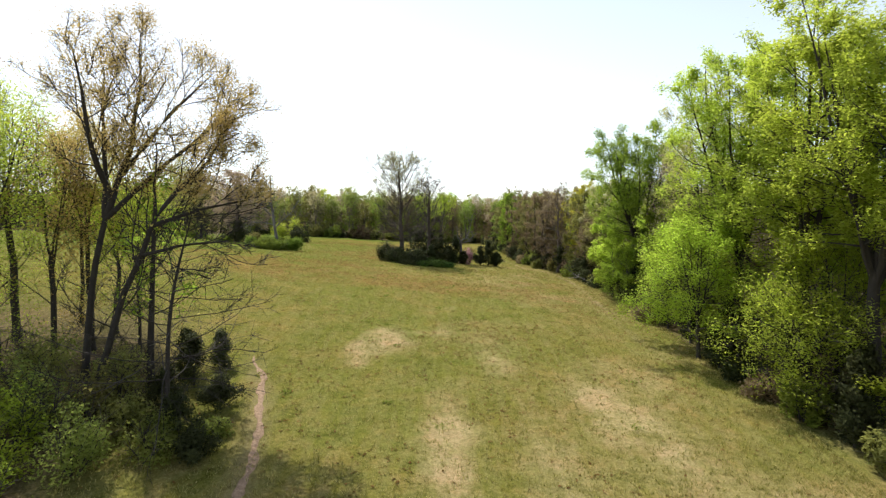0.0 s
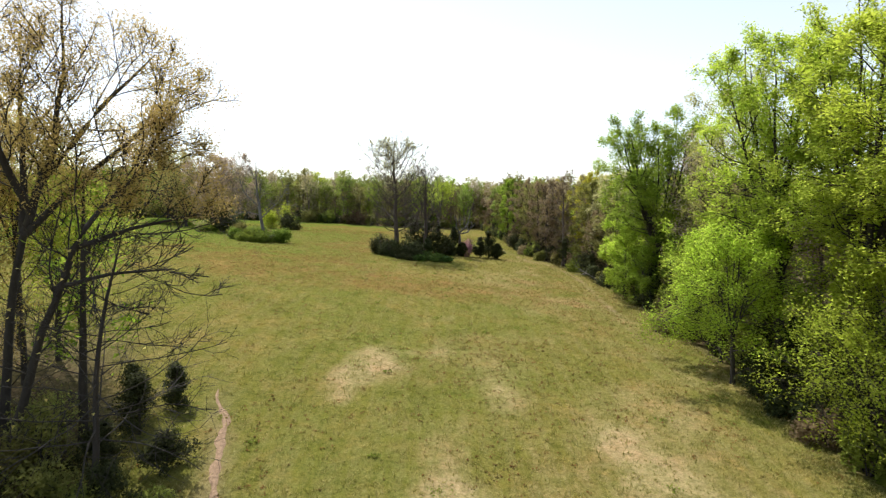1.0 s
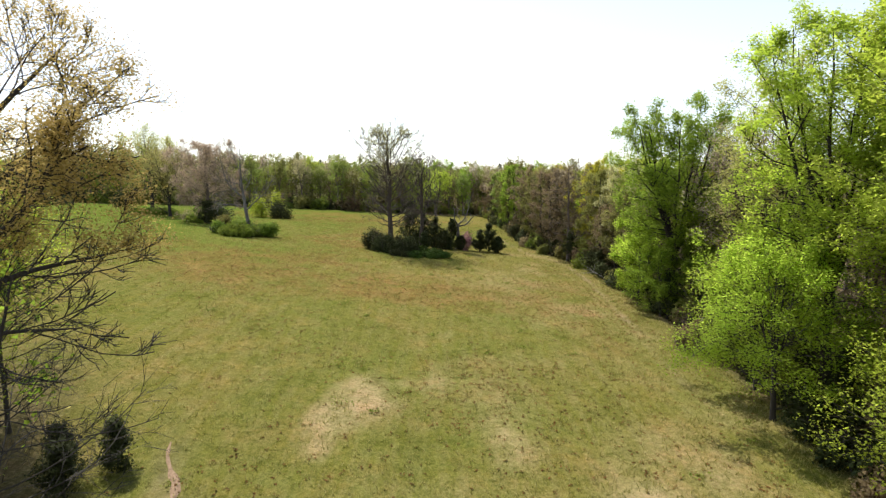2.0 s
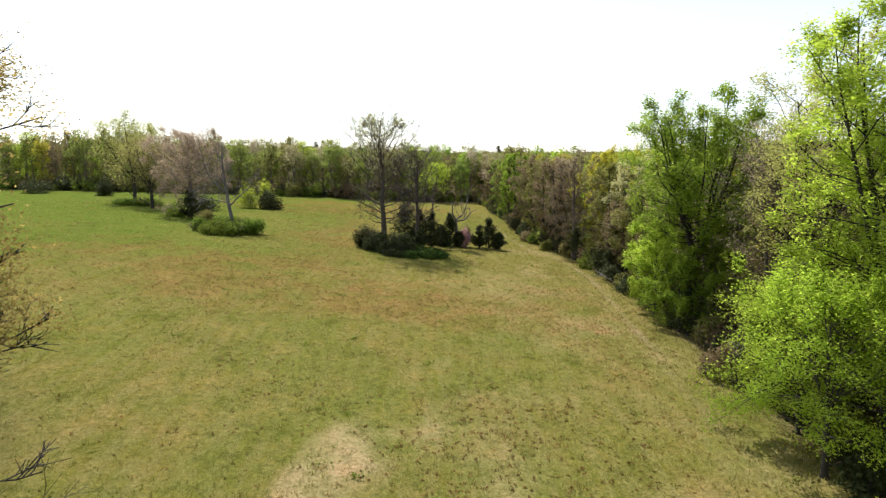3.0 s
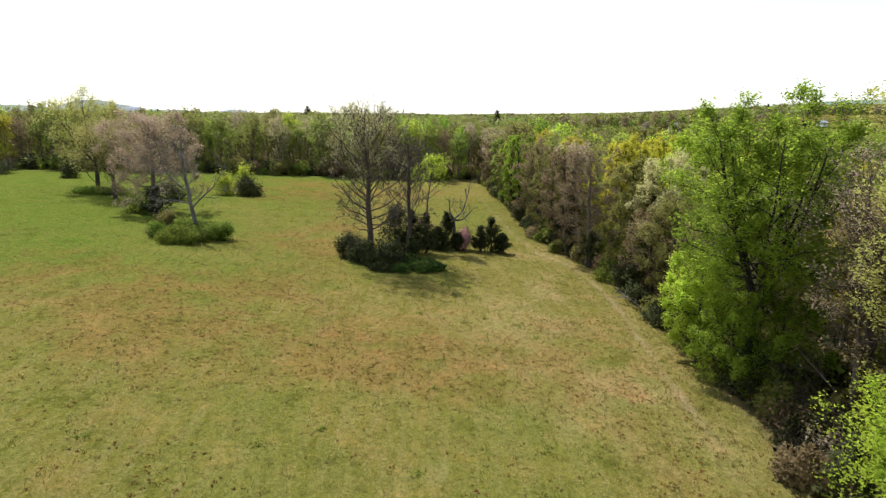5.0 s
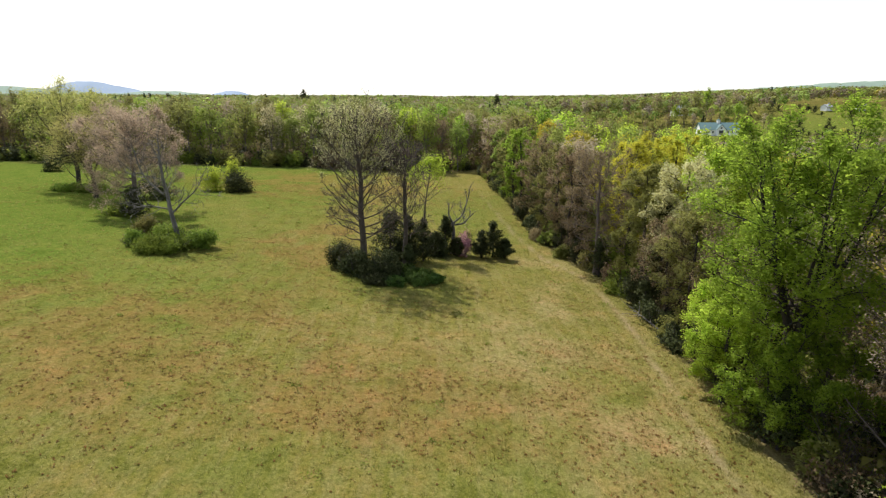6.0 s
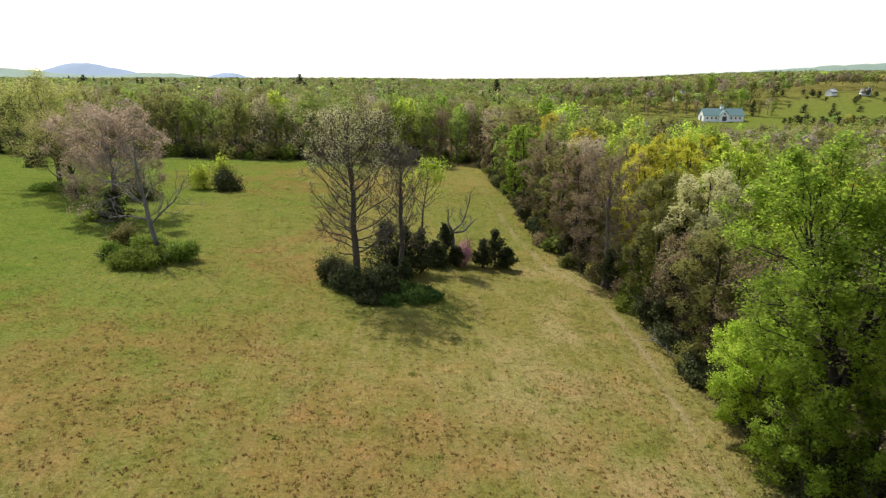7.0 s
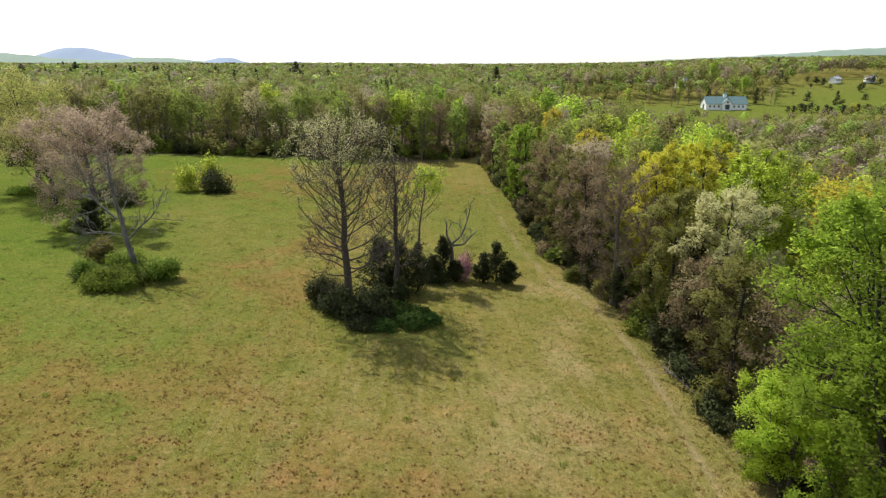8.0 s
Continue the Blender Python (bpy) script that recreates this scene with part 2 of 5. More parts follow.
def ground_material():
    m, nt, p = shader("meadow")
    tc = nt.nodes.new("ShaderNodeTexCoord").outputs["Object"]

    def attr(name):
        a = nt.nodes.new("ShaderNodeAttribute")
        a.attribute_name = name
        return a.outputs["Fac"]
    fine, mid, tuft = noise_tex(nt, 7, 8, 0.8, tc), noise_tex(nt, 1.7, 5, 0.65, tc), noise_tex(nt, 3.6, 3, 0.5, tc)
    st = node(nt, "ShaderNodeMapping", Scale=(2.6, 0.55, 1), Rotation=(0, 0, 0.06))
    nt.links.new(tc, st.inputs["Vector"])
    streak = noise_tex(nt, 1.1, 6, 0.75, st.outputs[0])
    rows = node(nt, "ShaderNodeMapping", Scale=(1.5, 0.12, 1), Rotation=(0, 0, -0.05))
    nt.links.new(tc, rows.inputs["Vector"])
    mown = noise_tex(nt, 1.3, 5, 0.7, rows.outputs[0])
    blade = noise_tex(nt, 22, 4, 0.75, tc)
    grain = maths(nt, "ADD", maths(nt, "MULTIPLY", fine, 0.55), maths(nt, "MULTIPLY", blade, 0.45))
    green = ramp(nt, grain, [(0.36, (0.075, 0.068, 0.012)), (0.48, (0.202, 0.178, 0.031)), (0.58, (0.285, 0.245, 0.055)), (0.67, (0.47, 0.39, 0.16))])
    dry = ramp(nt, grain, [(0.34, (0.12, 0.096, 0.028)), (0.5, (0.28, 0.232, 0.078)), (0.66, (0.48, 0.40, 0.185))])
    lushc = ramp(nt, grain, [(0.36, (0.048, 0.085, 0.008)), (0.5, (0.135, 0.195, 0.020)), (0.67, (0.28, 0.32, 0.065))])
    col = mix(nt, ramp(nt, maths(nt, "ADD", maths(nt, "MULTIPLY", mown, 0.6), maths(nt, "MULTIPLY", mid, 0.4)), [(0.42, (0, 0, 0)), (0.62, (0.85, 0.85, 0.85))]), green, dry)
    col = mix(nt, maths(nt, "MULTIPLY", attr("lush"), maths(nt, "ADD", mid, 0.42)), col, lushc)
    straw = ramp(nt, fine, [(0.3, (0.27, 0.20, 0.075)), (0.7, (0.62, 0.48, 0.26))])
    col = mix(nt, ramp(nt, maths(nt, "MULTIPLY", attr("straw"), maths(nt, "ADD", streak, 0.25)), [(0.14, (0, 0, 0)), (0.55, (0.9, 0.9, 0.9))]), col, straw)
    red = ramp(nt, fine, [(0.3, (0.18, 0.085, 0.024)), (0.7, (0.42, 0.215, 0.08))])
    col = mix(nt, ramp(nt, maths(nt, "MULTIPLY", attr("sorrel"), maths(nt, "ADD", tuft, 0.35)), [(0.25, (0, 0, 0)), (0.8, (0.42, 0.42, 0.42))]), col, red)
    litter = ramp(nt, fine, [(0.3, (0.062, 0.046, 0.027)), (0.55, (0.18, 0.138, 0.08)), (0.75, (0.38, 0.31, 0.21))])
    col = mix(nt, attr("wood"), col, litter)
    patchy = ramp(nt, noise_tex(nt, 0.42, 6, 0.75, tc), [(0.32, (0.60, 0.66, 0.46)), (0.45, (0.92, 0.97, 0.82)), (0.55, (1.0, 0.97, 0.92)), (0.68, (1.24, 1.06, 1.04))])
    tufty = ramp(nt, noise_tex(nt, 2.4, 7, 0.85, tc), [(0.36, (0.62, 0.66, 0.52)), (0.48, (1, 1, 1)), (0.64, (1.22, 1.16, 1.18))])
    patchy = mix(nt, 1.0, patchy, tufty, "MULTIPLY")
    col = mix(nt, 1.0, col, patchy, "MULTIPLY")
    tone = nt.nodes.new("ShaderNodeHueSaturation")
    tone.inputs["Saturation"].default_value, tone.inputs["Value"].default_value = 0.94, 0.73
    nt.links.new(col, tone.inputs["Color"])
    col = tone.outputs[0]
    earth = ramp(nt, fine, [(0.3, (0.22, 0.14, 0.09)), (0.7, (0.42, 0.32, 0.23))])
    col = mix(nt, attr("track"), col, earth)
    nt.links.new(col, p.inputs["Base Color"])
    p.inputs["Roughness"].default_value, p.inputs["Specular IOR Level"].default_value = 0.95, 0.0
    bump(nt, p, maths(nt, "ADD", maths(nt, "ADD", fine, blade), maths(nt, "MULTIPLY", tuft, 1.5)), 0.55, 0.08)
    return m


def mesh_from(name, verts, quads):
    me = bpy.data.meshes.new(name)
    verts, quads = np.asarray(verts, np.float32), np.asarray(quads, np.int32)
    n = len(quads)
    me.vertices.add(len(verts))
    me.vertices.foreach_set("co", verts.ravel())
    me.loops.add(quads.size)
    me.loops.foreach_set("vertex_index", quads.ravel())
    me.polygons.add(n)
    me.polygons.foreach_set("loop_start", np.arange(n, dtype=np.int32) * quads.shape[1])
    me.update(calc_edges=True)
    return me


def spacing(lo, hi, step, far, grow=1.13):
    mid = list(np.arange(lo, hi + 1e-6, step))
    out, s = [], step
    v = hi
    while v < far:
        s *= grow
        v += s
        out.append(v)
    low, s, v = [], step, lo
    while v > -far:
        s *= grow
        v -= s
        low.append(v)
    return np.array(low[::-1] + mid + out)


def turf(x, y):
    """Height of the uneven turf."""
    return land(x, y) + 0.10 * (fbm(x, y, 0.35, 5) - 0.5) * 2


def build_ground():
    xs, ys = spacing(-48, 22, 0.55, 4700), spacing(16, 125, 0.6, 4700)
    X, Y = np.meshgrid(xs, ys)
    Z = turf(X, Y)
    V = np.stack([X, Y, Z], -1).reshape(-1, 3)
    nx, ny = len(xs), len(ys)
    i = (np.arange(ny - 1)[:, None] * nx + np.arange(nx - 1)[None]).ravel()
    me = mesh_from("ground", V, np.stack([i, i + 1, i + nx + 1, i + nx], -1))
    me.polygons.foreach_set("use_smooth", np.ones(len(me.polygons), bool))
    for name, val in zip(("straw", "sorrel", "lush", "wood", "track"), covers(V[:, 0].astype(float), V[:, 1].astype(float))):
        a = me.attributes.new(name, "FLOAT", "POINT")
        a.data.foreach_set("value", np.asarray(val * np.ones(len(V)), np.float32))
    me.materials.append(ground_material())
    return tagged(new("ground", me), "sloping spring meadow with straw and reddish sorrel patches", "meadow", kind="structure")


ground = build_ground()


def footpath():
    """A narrow worn footpath beside the western trees."""
    ys = np.arange(8, 33.4, 0.22)
    cx = np.interp(ys, [8, 15, 21, 23.5, 26, 28.5, 30.2, 31.6, 33.4], [-6.6, -7.2, -7.3, -7.6, -8.2, -9.0, -9.2, -10.0, -11.0])
    cx = np.convolve(np.pad(cx, 4, mode="edge"), np.ones(9) / 9, mode="valid") + 0.06 * np.sin(ys * 2.3)
    half = (0.155 + 0.05 * np.sin(ys * 3.1) + 0.03 * np.sin(ys * 7.7)) * np.clip((33.6 - ys) / 2.5, 0.15, 1)
    rows = [np.stack([cx + k * half, ys, turf(cx + k * half, ys) + dz], -1) for k, dz in ((-1.25, -0.03), (-0.8, 0.035), (0, 0.022), (0.8, 0.035), (1.25, -0.03))]
    n = len(ys)
    i = (np.arange(4)[:, None] * n + np.arange(n - 1)[None]).ravel()
    me = mesh_from("footpath", np.concatenate(rows), np.stack([i, i + n, i + n + 1, i + 1], -1))
    m, nt, p = shader("worn_earth")
    f = noise_tex(nt, 8, 6, 0.75)
    nt.links.new(ramp(nt, f, [(0.3, (0.14, 0.085, 0.045)), (0.55, (0.29, 0.19, 0.115)), (0.75, (0.42, 0.31, 0.20))]), p.inputs["Base Color"])
    p.inputs["Roughness"].default_value = 0.95
    bump(nt, p, f, 0.6, 0.04)
    me.materials.append(m)
    tagged(new("footpath", me), "narrow worn reddish earth footpath through the grass", "path", kind="structure")


footpath()


# ---------- plants ----------
def cross(a, b):
    return np.stack([a[..., 1] * b[..., 2] - a[..., 2] * b[..., 1], a[..., 2] * b[..., 0] - a[..., 0] * b[..., 2], a[..., 0] * b[..., 1] - a[..., 1] * b[..., 0]], -1)


def tubes(lines):
    """Tapered tubes: lines of (points, radii, sides[, index of the line it grows from]). Returns verts and quads."""
    VV, QQ, base, starts = [], [], 0, []
    for line in lines:
        pts, rad, k = line[:3]
        pts = np.asarray(pts, float)
        d = np.empty_like(pts)
        d[1:-1] = pts[2:] - pts[:-2]
        d[0], d[-1] = pts[1] - pts[0], pts[-1] - pts[-2]
        d /= np.sqrt((d * d).sum(1))[:, None] + 1e-9
        a = np.where(np.abs(d[:, 2:3]) > 0.8, np.stack([0 * d[:, 0], d[:, 2], -d[:, 1]], -1), np.stack([d[:, 1], -d[:, 0], 0 * d[:, 0]], -1))
        a /= np.sqrt((a * a).sum(1))[:, None] + 1e-9
        b = cross(d, a)
        th = np.arange(k) * 2 * np.pi / k
        V = pts[:, None] + (np.cos(th)[None, :, None] * a[:, None] + np.sin(th)[None, :, None] * b[:, None]) * np.asarray(rad)[:, None, None]
        n = len(pts)
        i = (np.arange(n - 1)[:, None] * k + np.arange(k)[None])
        j = (np.arange(n - 1)[:, None] * k + (np.arange(k)[None] + 1) % k)
        QQ.append(np.stack([i, j, j + k, i + k], -1).reshape(-1, 4) + base)
        VV.append(V.reshape(-1, 3))
        starts.append((base, k, pts))
        if len(line) > 3:
            pb, pk, pp = starts[line[3]]
            q = int(((pp - pts[0]) ** 2).sum(1).argmin())
            QQ.append(np.array([[pb + q * pk, pb + q * pk + 1, base + 1, base]]))
        base += n * k
    return np.concatenate(VV), np.concatenate(QQ)


def twig_line(rng, p, d, length, n, up, wob):
    pts, d = [np.array(p, float)], np.array(d, float)
    for _ in range(n):
        d = d + np.array([0, 0, up / n]) + rng.normal(0, wob, 3)
        d /= math.sqrt(d[0] * d[0] + d[1] * d[1] + d[2] * d[2])
        pts.append(pts[-1] + d * length / n)
    return np.array(pts)


def along(pts, s):
    """Point and direction at the share s of a polyline."""
    f = s * (len(pts) - 1)
    i = min(int(f), len(pts) - 2)
    d = pts[i + 1] - pts[i]
    return pts[i] + d * (f - i), d / (np.linalg.norm(d) + 1e-9)


def fan_out(rng, d, angle, turn):
    """A direction that leaves d at an angle, at the given turn round it."""
    x, y, z = float(d[0]), float(d[1]), float(d[2])
    ax, ay, az = (y, -x, 0.0) if abs(z) < 0.9 else (0.0, z, -y)
    n = math.sqrt(ax * ax + ay * ay + az * az) + 1e-9
    ax, ay, az = ax / n, ay / n, az / n
    bx, by, bz = y * az - z * ay, z * ax - x * az, x * ay - y * ax
    c, s, ct, st = math.cos(angle), math.sin(angle), math.cos(turn), math.sin(turn)
    return np.array([x * c + (ax * ct + bx * st) * s, y * c + (ay * ct + by * st) * s, z * c + (az * ct + bz * st) * s])


def grow(seed, stems, limbs=14, reach=4.0, first=0.35, angle=55, up=0.5, subs=6, twigs=4, wob=0.12, shape="round", sides=(8, 5, 3), fine=1.0, droop=0.0, steps=(7, 4), slim=1.0):
    """A branching frame. stems: (points, start radius, end radius, limbs' share). Returns tube lines and twig lines."""
    rng = np.random.default_rng(seed)
    lines, groups, tips, owners = [], [], [], []
    for pts, r0, r1, share in stems:
        pts = np.asarray(pts, float)
        s = np.linspace(0, 1, max(8, 3 * len(pts)))
        path = np.array([along(pts, q)[0] for q in s])
        path[1:-1] += rng.normal(0, 0.012 * np.linalg.norm(path[-1] - path[0]), (len(s) - 2, 3)) * [1, 1, 0.2]
        # smooth the corners a little
        path[1:-1] = 0.25 * path[:-2] + 0.5 * path[1:-1] + 0.25 * path[2:]
        rad = r1 + (r0 - r1) * (1 - s) ** 0.8
        if pts[0][2] < 0.3:
            rad[0] *= 1.45
        lines.append((path, rad, sides[0]))
        n = int(limbs * share)
        turn = rng.uniform(0, 6.28)
        f0 = first if share >= 1 else 0.12
        for i in range(n):
            q = (i + rng.uniform(0.1, 0.9)) / n
            sh = f0 + (0.985 - f0) * q
            p, d = along(path, sh)
            turn += 2.4 + rng.normal(0, 0.35)
            if shape == "round":
                k = (0.55 + 0.75 * math.sin(math.pi * min(1, q * 0.9 + 0.12))) * (1.15 - 0.45 * q)
            elif shape == "dome":
                k = (0.68 + 0.42 * math.sin(math.pi * (0.15 + 0.75 * q))) * (1 - 0.45 * q ** 4)
            elif shape == "cone":
                k = 1.15 * (1 - q) + 0.12
            elif shape == "vase":
                k = 0.55 + 0.6 * math.sin(math.pi * (0.15 + 0.75 * q))
            else:
                k = 0.85
            L = reach * k * rng.uniform(0.75, 1.15)
            a = math.radians(angle * (1.12 - 0.5 * q) + rng.normal(0, 7))
            limb = twig_line(rng, p, fan_out(rng, d, a, turn), L, steps[0], up, wob)
            rl = max(0.02, min(0.55 * np.interp(sh, s, rad), 0.0125 * L + 0.012)) * slim
            group = [(limb, np.linspace(rl, 0.012 * fine, steps[0] + 1), sides[1])]
            groups.append(group)
            owners.append(len(lines) - 1)
            for j in range(subs):
                sj = rng.uniform(0.25, 0.98)
                p2, d2 = along(limb, sj)
                L2 = L * (0.42 * (1.1 - 0.55 * sj)) * rng.uniform(0.7, 1.25)
                sub = twig_line(rng, p2, fan_out(rng, d2, math.radians(rng.uniform(28, 58)), rng.uniform(0, 6.28)), L2, steps[1], up * 0.7 - droop, wob * 1.2)
                group.append((sub, np.linspace(max(0.012, 0.4 * rl) * fine, 0.007 * fine, steps[1] + 1), 3, 0))
                here = len(group) - 1
                for _ in range(twigs):
                    sk = rng.uniform(0.2, 1.0)
                    p3, d3 = along(sub, sk)
                    tw = twig_line(rng, p3, fan_out(rng, d3, math.radians(rng.uniform(20, 60)), rng.uniform(0, 6.28)), L2 * rng.uniform(0.3, 0.6), 1, up * 0.5 - droop, wob)
                    group.append((tw, np.array([0.009, 0.005]) * fine, 3, here))
                    tips.append(tw)
                tips.append(sub[-3:] if len(sub) > 2 else sub)
            tips.append(limb[-3:])
    return lines, groups, tips, owners


def leaf_cards(rng, centres, size, flat=0.5, ratio=0.62, outward=None):
    """One small folded leaf spray at each centre: verts and quads."""
    n = len(centres)
    nrm = rng.normal(0, 1, (n, 3))
    nrm[:, 2] = np.abs(nrm[:, 2]) + flat
    if outward is not None:
        nrm = outward * 1.6 + rng.normal(0, 0.4, (n, 3))
    nrm /= np.linalg.norm(nrm, axis=1)[:, None]
    a = cross(nrm, rng.normal(0, 1, (n, 3)))
    a /= np.linalg.norm(a, axis=1)[:, None] + 1e-9
    b = cross(nrm, a)
    s = size * rng.uniform(0.6, 1.35, n)[:, None]
    bend = nrm * s * rng.uniform(-0.25, 0.25, n)[:, None]
    V = np.stack([centres - a * s * 0.9 - b * s * ratio * 0.8, centres + a * s * 1.25 + bend, centres - a * s * 0.35 + b * s * ratio * 1.5 - bend], 1).reshape(-1, 3)
    return V, np.arange(3 * n).reshape(-1, 3)


def rounded(V, centre, half, blend):
    """Normals that follow the crown's own roundness, and the triangles wound to suit them."""
    T = V.reshape(-1, 3, 3).copy()
    g = cross(T[:, 1] - T[:, 0], T[:, 2] - T[:, 0])
    g /= np.linalg.norm(g, axis=1)[:, None] + 1e-12
    out = (T.mean(1) - centre) / half
    out /= np.linalg.norm(out, axis=1)[:, None] + 1e-9
    side = np.where((g * out).sum(1) < 0, -1.0, 1.0)
    T[side < 0] = T[side < 0][:, ::-1]
    n = out * blend + g * side[:, None] * (1 - blend)
    n /= np.linalg.norm(n, axis=1)[:, None] + 1e-9
    return T.reshape(-1, 3), np.repeat(n, 3, 0)


def crown_mesh(V, Q, centre=None, half=(1, 1, 1), blend=0.55, normals=None):
    """Leaf triangles as a mesh, shaded as one rounded crown."""
    if normals is None:
        V, normals = rounded(V, np.array(centre), np.array(half), blend)
    me = mesh_from("crown", V, Q)
    me.attributes.new("custom_normal", "FLOAT_VECTOR", "POINT").data.foreach_set("vector", np.asarray(normals, np.float32).ravel())
    me.update()
    return me


def leaves_on(rng, tips, count, size, jitter=0.18, flat=0.5, keep=None):
    a = np.array([t[-2] for t in tips])
    b = np.array([t[-1] for t in tips])
    pts = np.concatenate([a + (b - a) * q for q in (0.3, 0.7, 1.0)])
    if keep is not None:
        pts = pts[keep(pts)]
    c = pts[rng.integers(0, len(pts), count)] + rng.normal(0, jitter, (count, 3))
    return leaf_cards(rng, c, size, flat)


def part(name, me, material, parent, label=""):
    me.materials.append(material)
    ob = new(name, me)
    ob.parent = parent
    return tagged(ob, label)


def thing(name, label, category, group="", kind=""):
    return tagged(new(name), label, category, group, kind)


def joined(pieces):
    """Several (verts, quads) as one."""
    starts = np.cumsum([0] + [len(v) for v, _ in pieces[:-1]])
    return np.concatenate([v for v, _ in pieces]), np.concatenate([q + b for (_, q), b in zip(pieces, starts)])


def make_tree(name, label, seed, stems, bark, leaf=None, count=0, size=0.2, jitter=0.2, flat=0.5, leaf_label="", keep=None, group="", category="tree", split=True, soften=0.5, **kw):
    lines, groups, tips, owners = grow(seed, stems, **kw)
    root = thing(name, label, category, group)
    if split == "boughs":
        for k, line in enumerate(lines):
            part("bough" if k else "trunk", mesh_from("stem", *joined([tubes([line])] + [tubes(g) for g, o in zip(groups, owners) if o == k])), bark, root)
    elif split:
        for k, line in enumerate(lines):
            part("bough" if k else "trunk", mesh_from("stem", *tubes([line])), bark, root)
        for g in groups:
            part("limb", mesh_from("limb", *tubes(g)), bark, root)
    else:
        part("trunk", mesh_from("trunk", *tubes(lines + [t[:3] for g in groups for t in g])), bark, root)
    if leaf:
        V, Q = leaves_on(np.random.default_rng(seed + 999), tips, count, size, jitter, flat, keep)
        lo, hi = V.min(0), V.max(0)
        mid = (lo + hi) / 2
        part("crown", crown_mesh(V, Q, (mid[0], mid[1], lo[2] + 0.3 * (hi[2] - lo[2])), np.maximum(hi - lo, 0.5) / 2, soften), LEAF[leaf], root, leaf_label)
    return root


def set_down(ob, x, y, turn=0.0, scale=1.0, sink=0.12):
    ob.matrix_basis = pose(x, y, ground_z(x, y) - sink, 0, 0, turn) @ Matrix.Scale(scale, 4)
    return ob


def copy_down(ob, x, y, turn=0.0, scale=1.0, sink=0.12):
    c = copy_thing(ob, Matrix.Identity(4))
    return set_down(c, x, y, turn, scale, sink)


def straight(h, lean=(0, 0), r=0.25, tip=0.03):
    return [([(0, 0, 0), (lean[0] * 0.3, lean[1] * 0.3, h * 0.4), (lean[0], lean[1], h)], r, tip, 1)]


def forked(seed, h, r, spread, n=4, fork=0.4, lean=(0, 0), share=0.45):
    """A trunk that parts into several rising leaders, for a broad domed crown."""
    rng = np.random.default_rng(seed)
    f = np.array([lean[0] * fork, lean[1] * fork, h * fork])
    out = [([(0, 0, 0), tuple(f * [0.35, 0.35, 0.5]), tuple(f)], r, r * 0.72, share)]
    t0 = rng.uniform(0, 6.28)
    for i in range(n):
        t = t0 + 6.28 * i / n + rng.normal(0, 0.2)
        q = rng.uniform(0.6, 1.1) * (0.35 if i == 0 else 1)
        top = np.array([lean[0] + math.cos(t) * spread * q, lean[1] + math.sin(t) * spread * q, h * (0.96 if i == 0 else rng.uniform(0.78, 0.95))])
        mid = f + (top - f) * [0.55, 0.55, 0.42]
        start = f - np.array([0, 0, h * fork * 0.12 * rng.uniform(0, 1.5)])
        out.append(([tuple(start), tuple(mid), tuple(top)], r * rng.uniform(0.32, 0.48), 0.02, 0.9))
    return out


def boughed(seed, h, r, width, n=14, lo=0.25, hi=0.9, rise=0.9, lean=(0, 0), share=0.3, belly=0.25):
    """A trunk to the top with arching boughs that leave it all the way up, longest at the share belly of the crown."""
    rng = np.random.default_rng(seed)
    out = [([(0, 0, 0), (lean[0] * 0.25, lean[1] * 0.25, h * 0.35), (lean[0] * 0.65, lean[1] * 0.65, h * 0.7), (lean[0], lean[1], h)], r, 0.025, 1)]
    t = rng.uniform(0, 6.28)
    for i in range(n):
        q = (i + rng.uniform(0.1, 0.9)) / n
        z = h * (lo + (hi - lo) * q)
        t += 2.4 + rng.normal(0, 0.3)
        L = width * (1 - 0.62 * max(0, (q - belly) / (1 - belly)) ** 1.8) * (1 - 0.3 * max(0, (belly - q) / belly)) * rng.uniform(0.75, 1.12)
        up = rise * L * (0.4 + 1.2 * q) * rng.uniform(0.75, 1.25)
        up = min(up, h * 0.985 - z)
        c = np.array([lean[0] * z / h, lean[1] * z / h, z])
        d = np.array([math.cos(t), math.sin(t), 0])
        pts = [c, c + d * L * 0.36 + [0, 0, up * 0.22], c + d * L * 0.74 + [0, 0, up * 0.60], c + d * L + [0, 0, up]]
        pts = [p + rng.normal(0, 0.05, 3) * L * (k > 0) for k, p in enumerate(pts)]
        out.append(([tuple(p) for p in pts], r * (0.21 - 0.1 * q), 0.012, share))
    return out


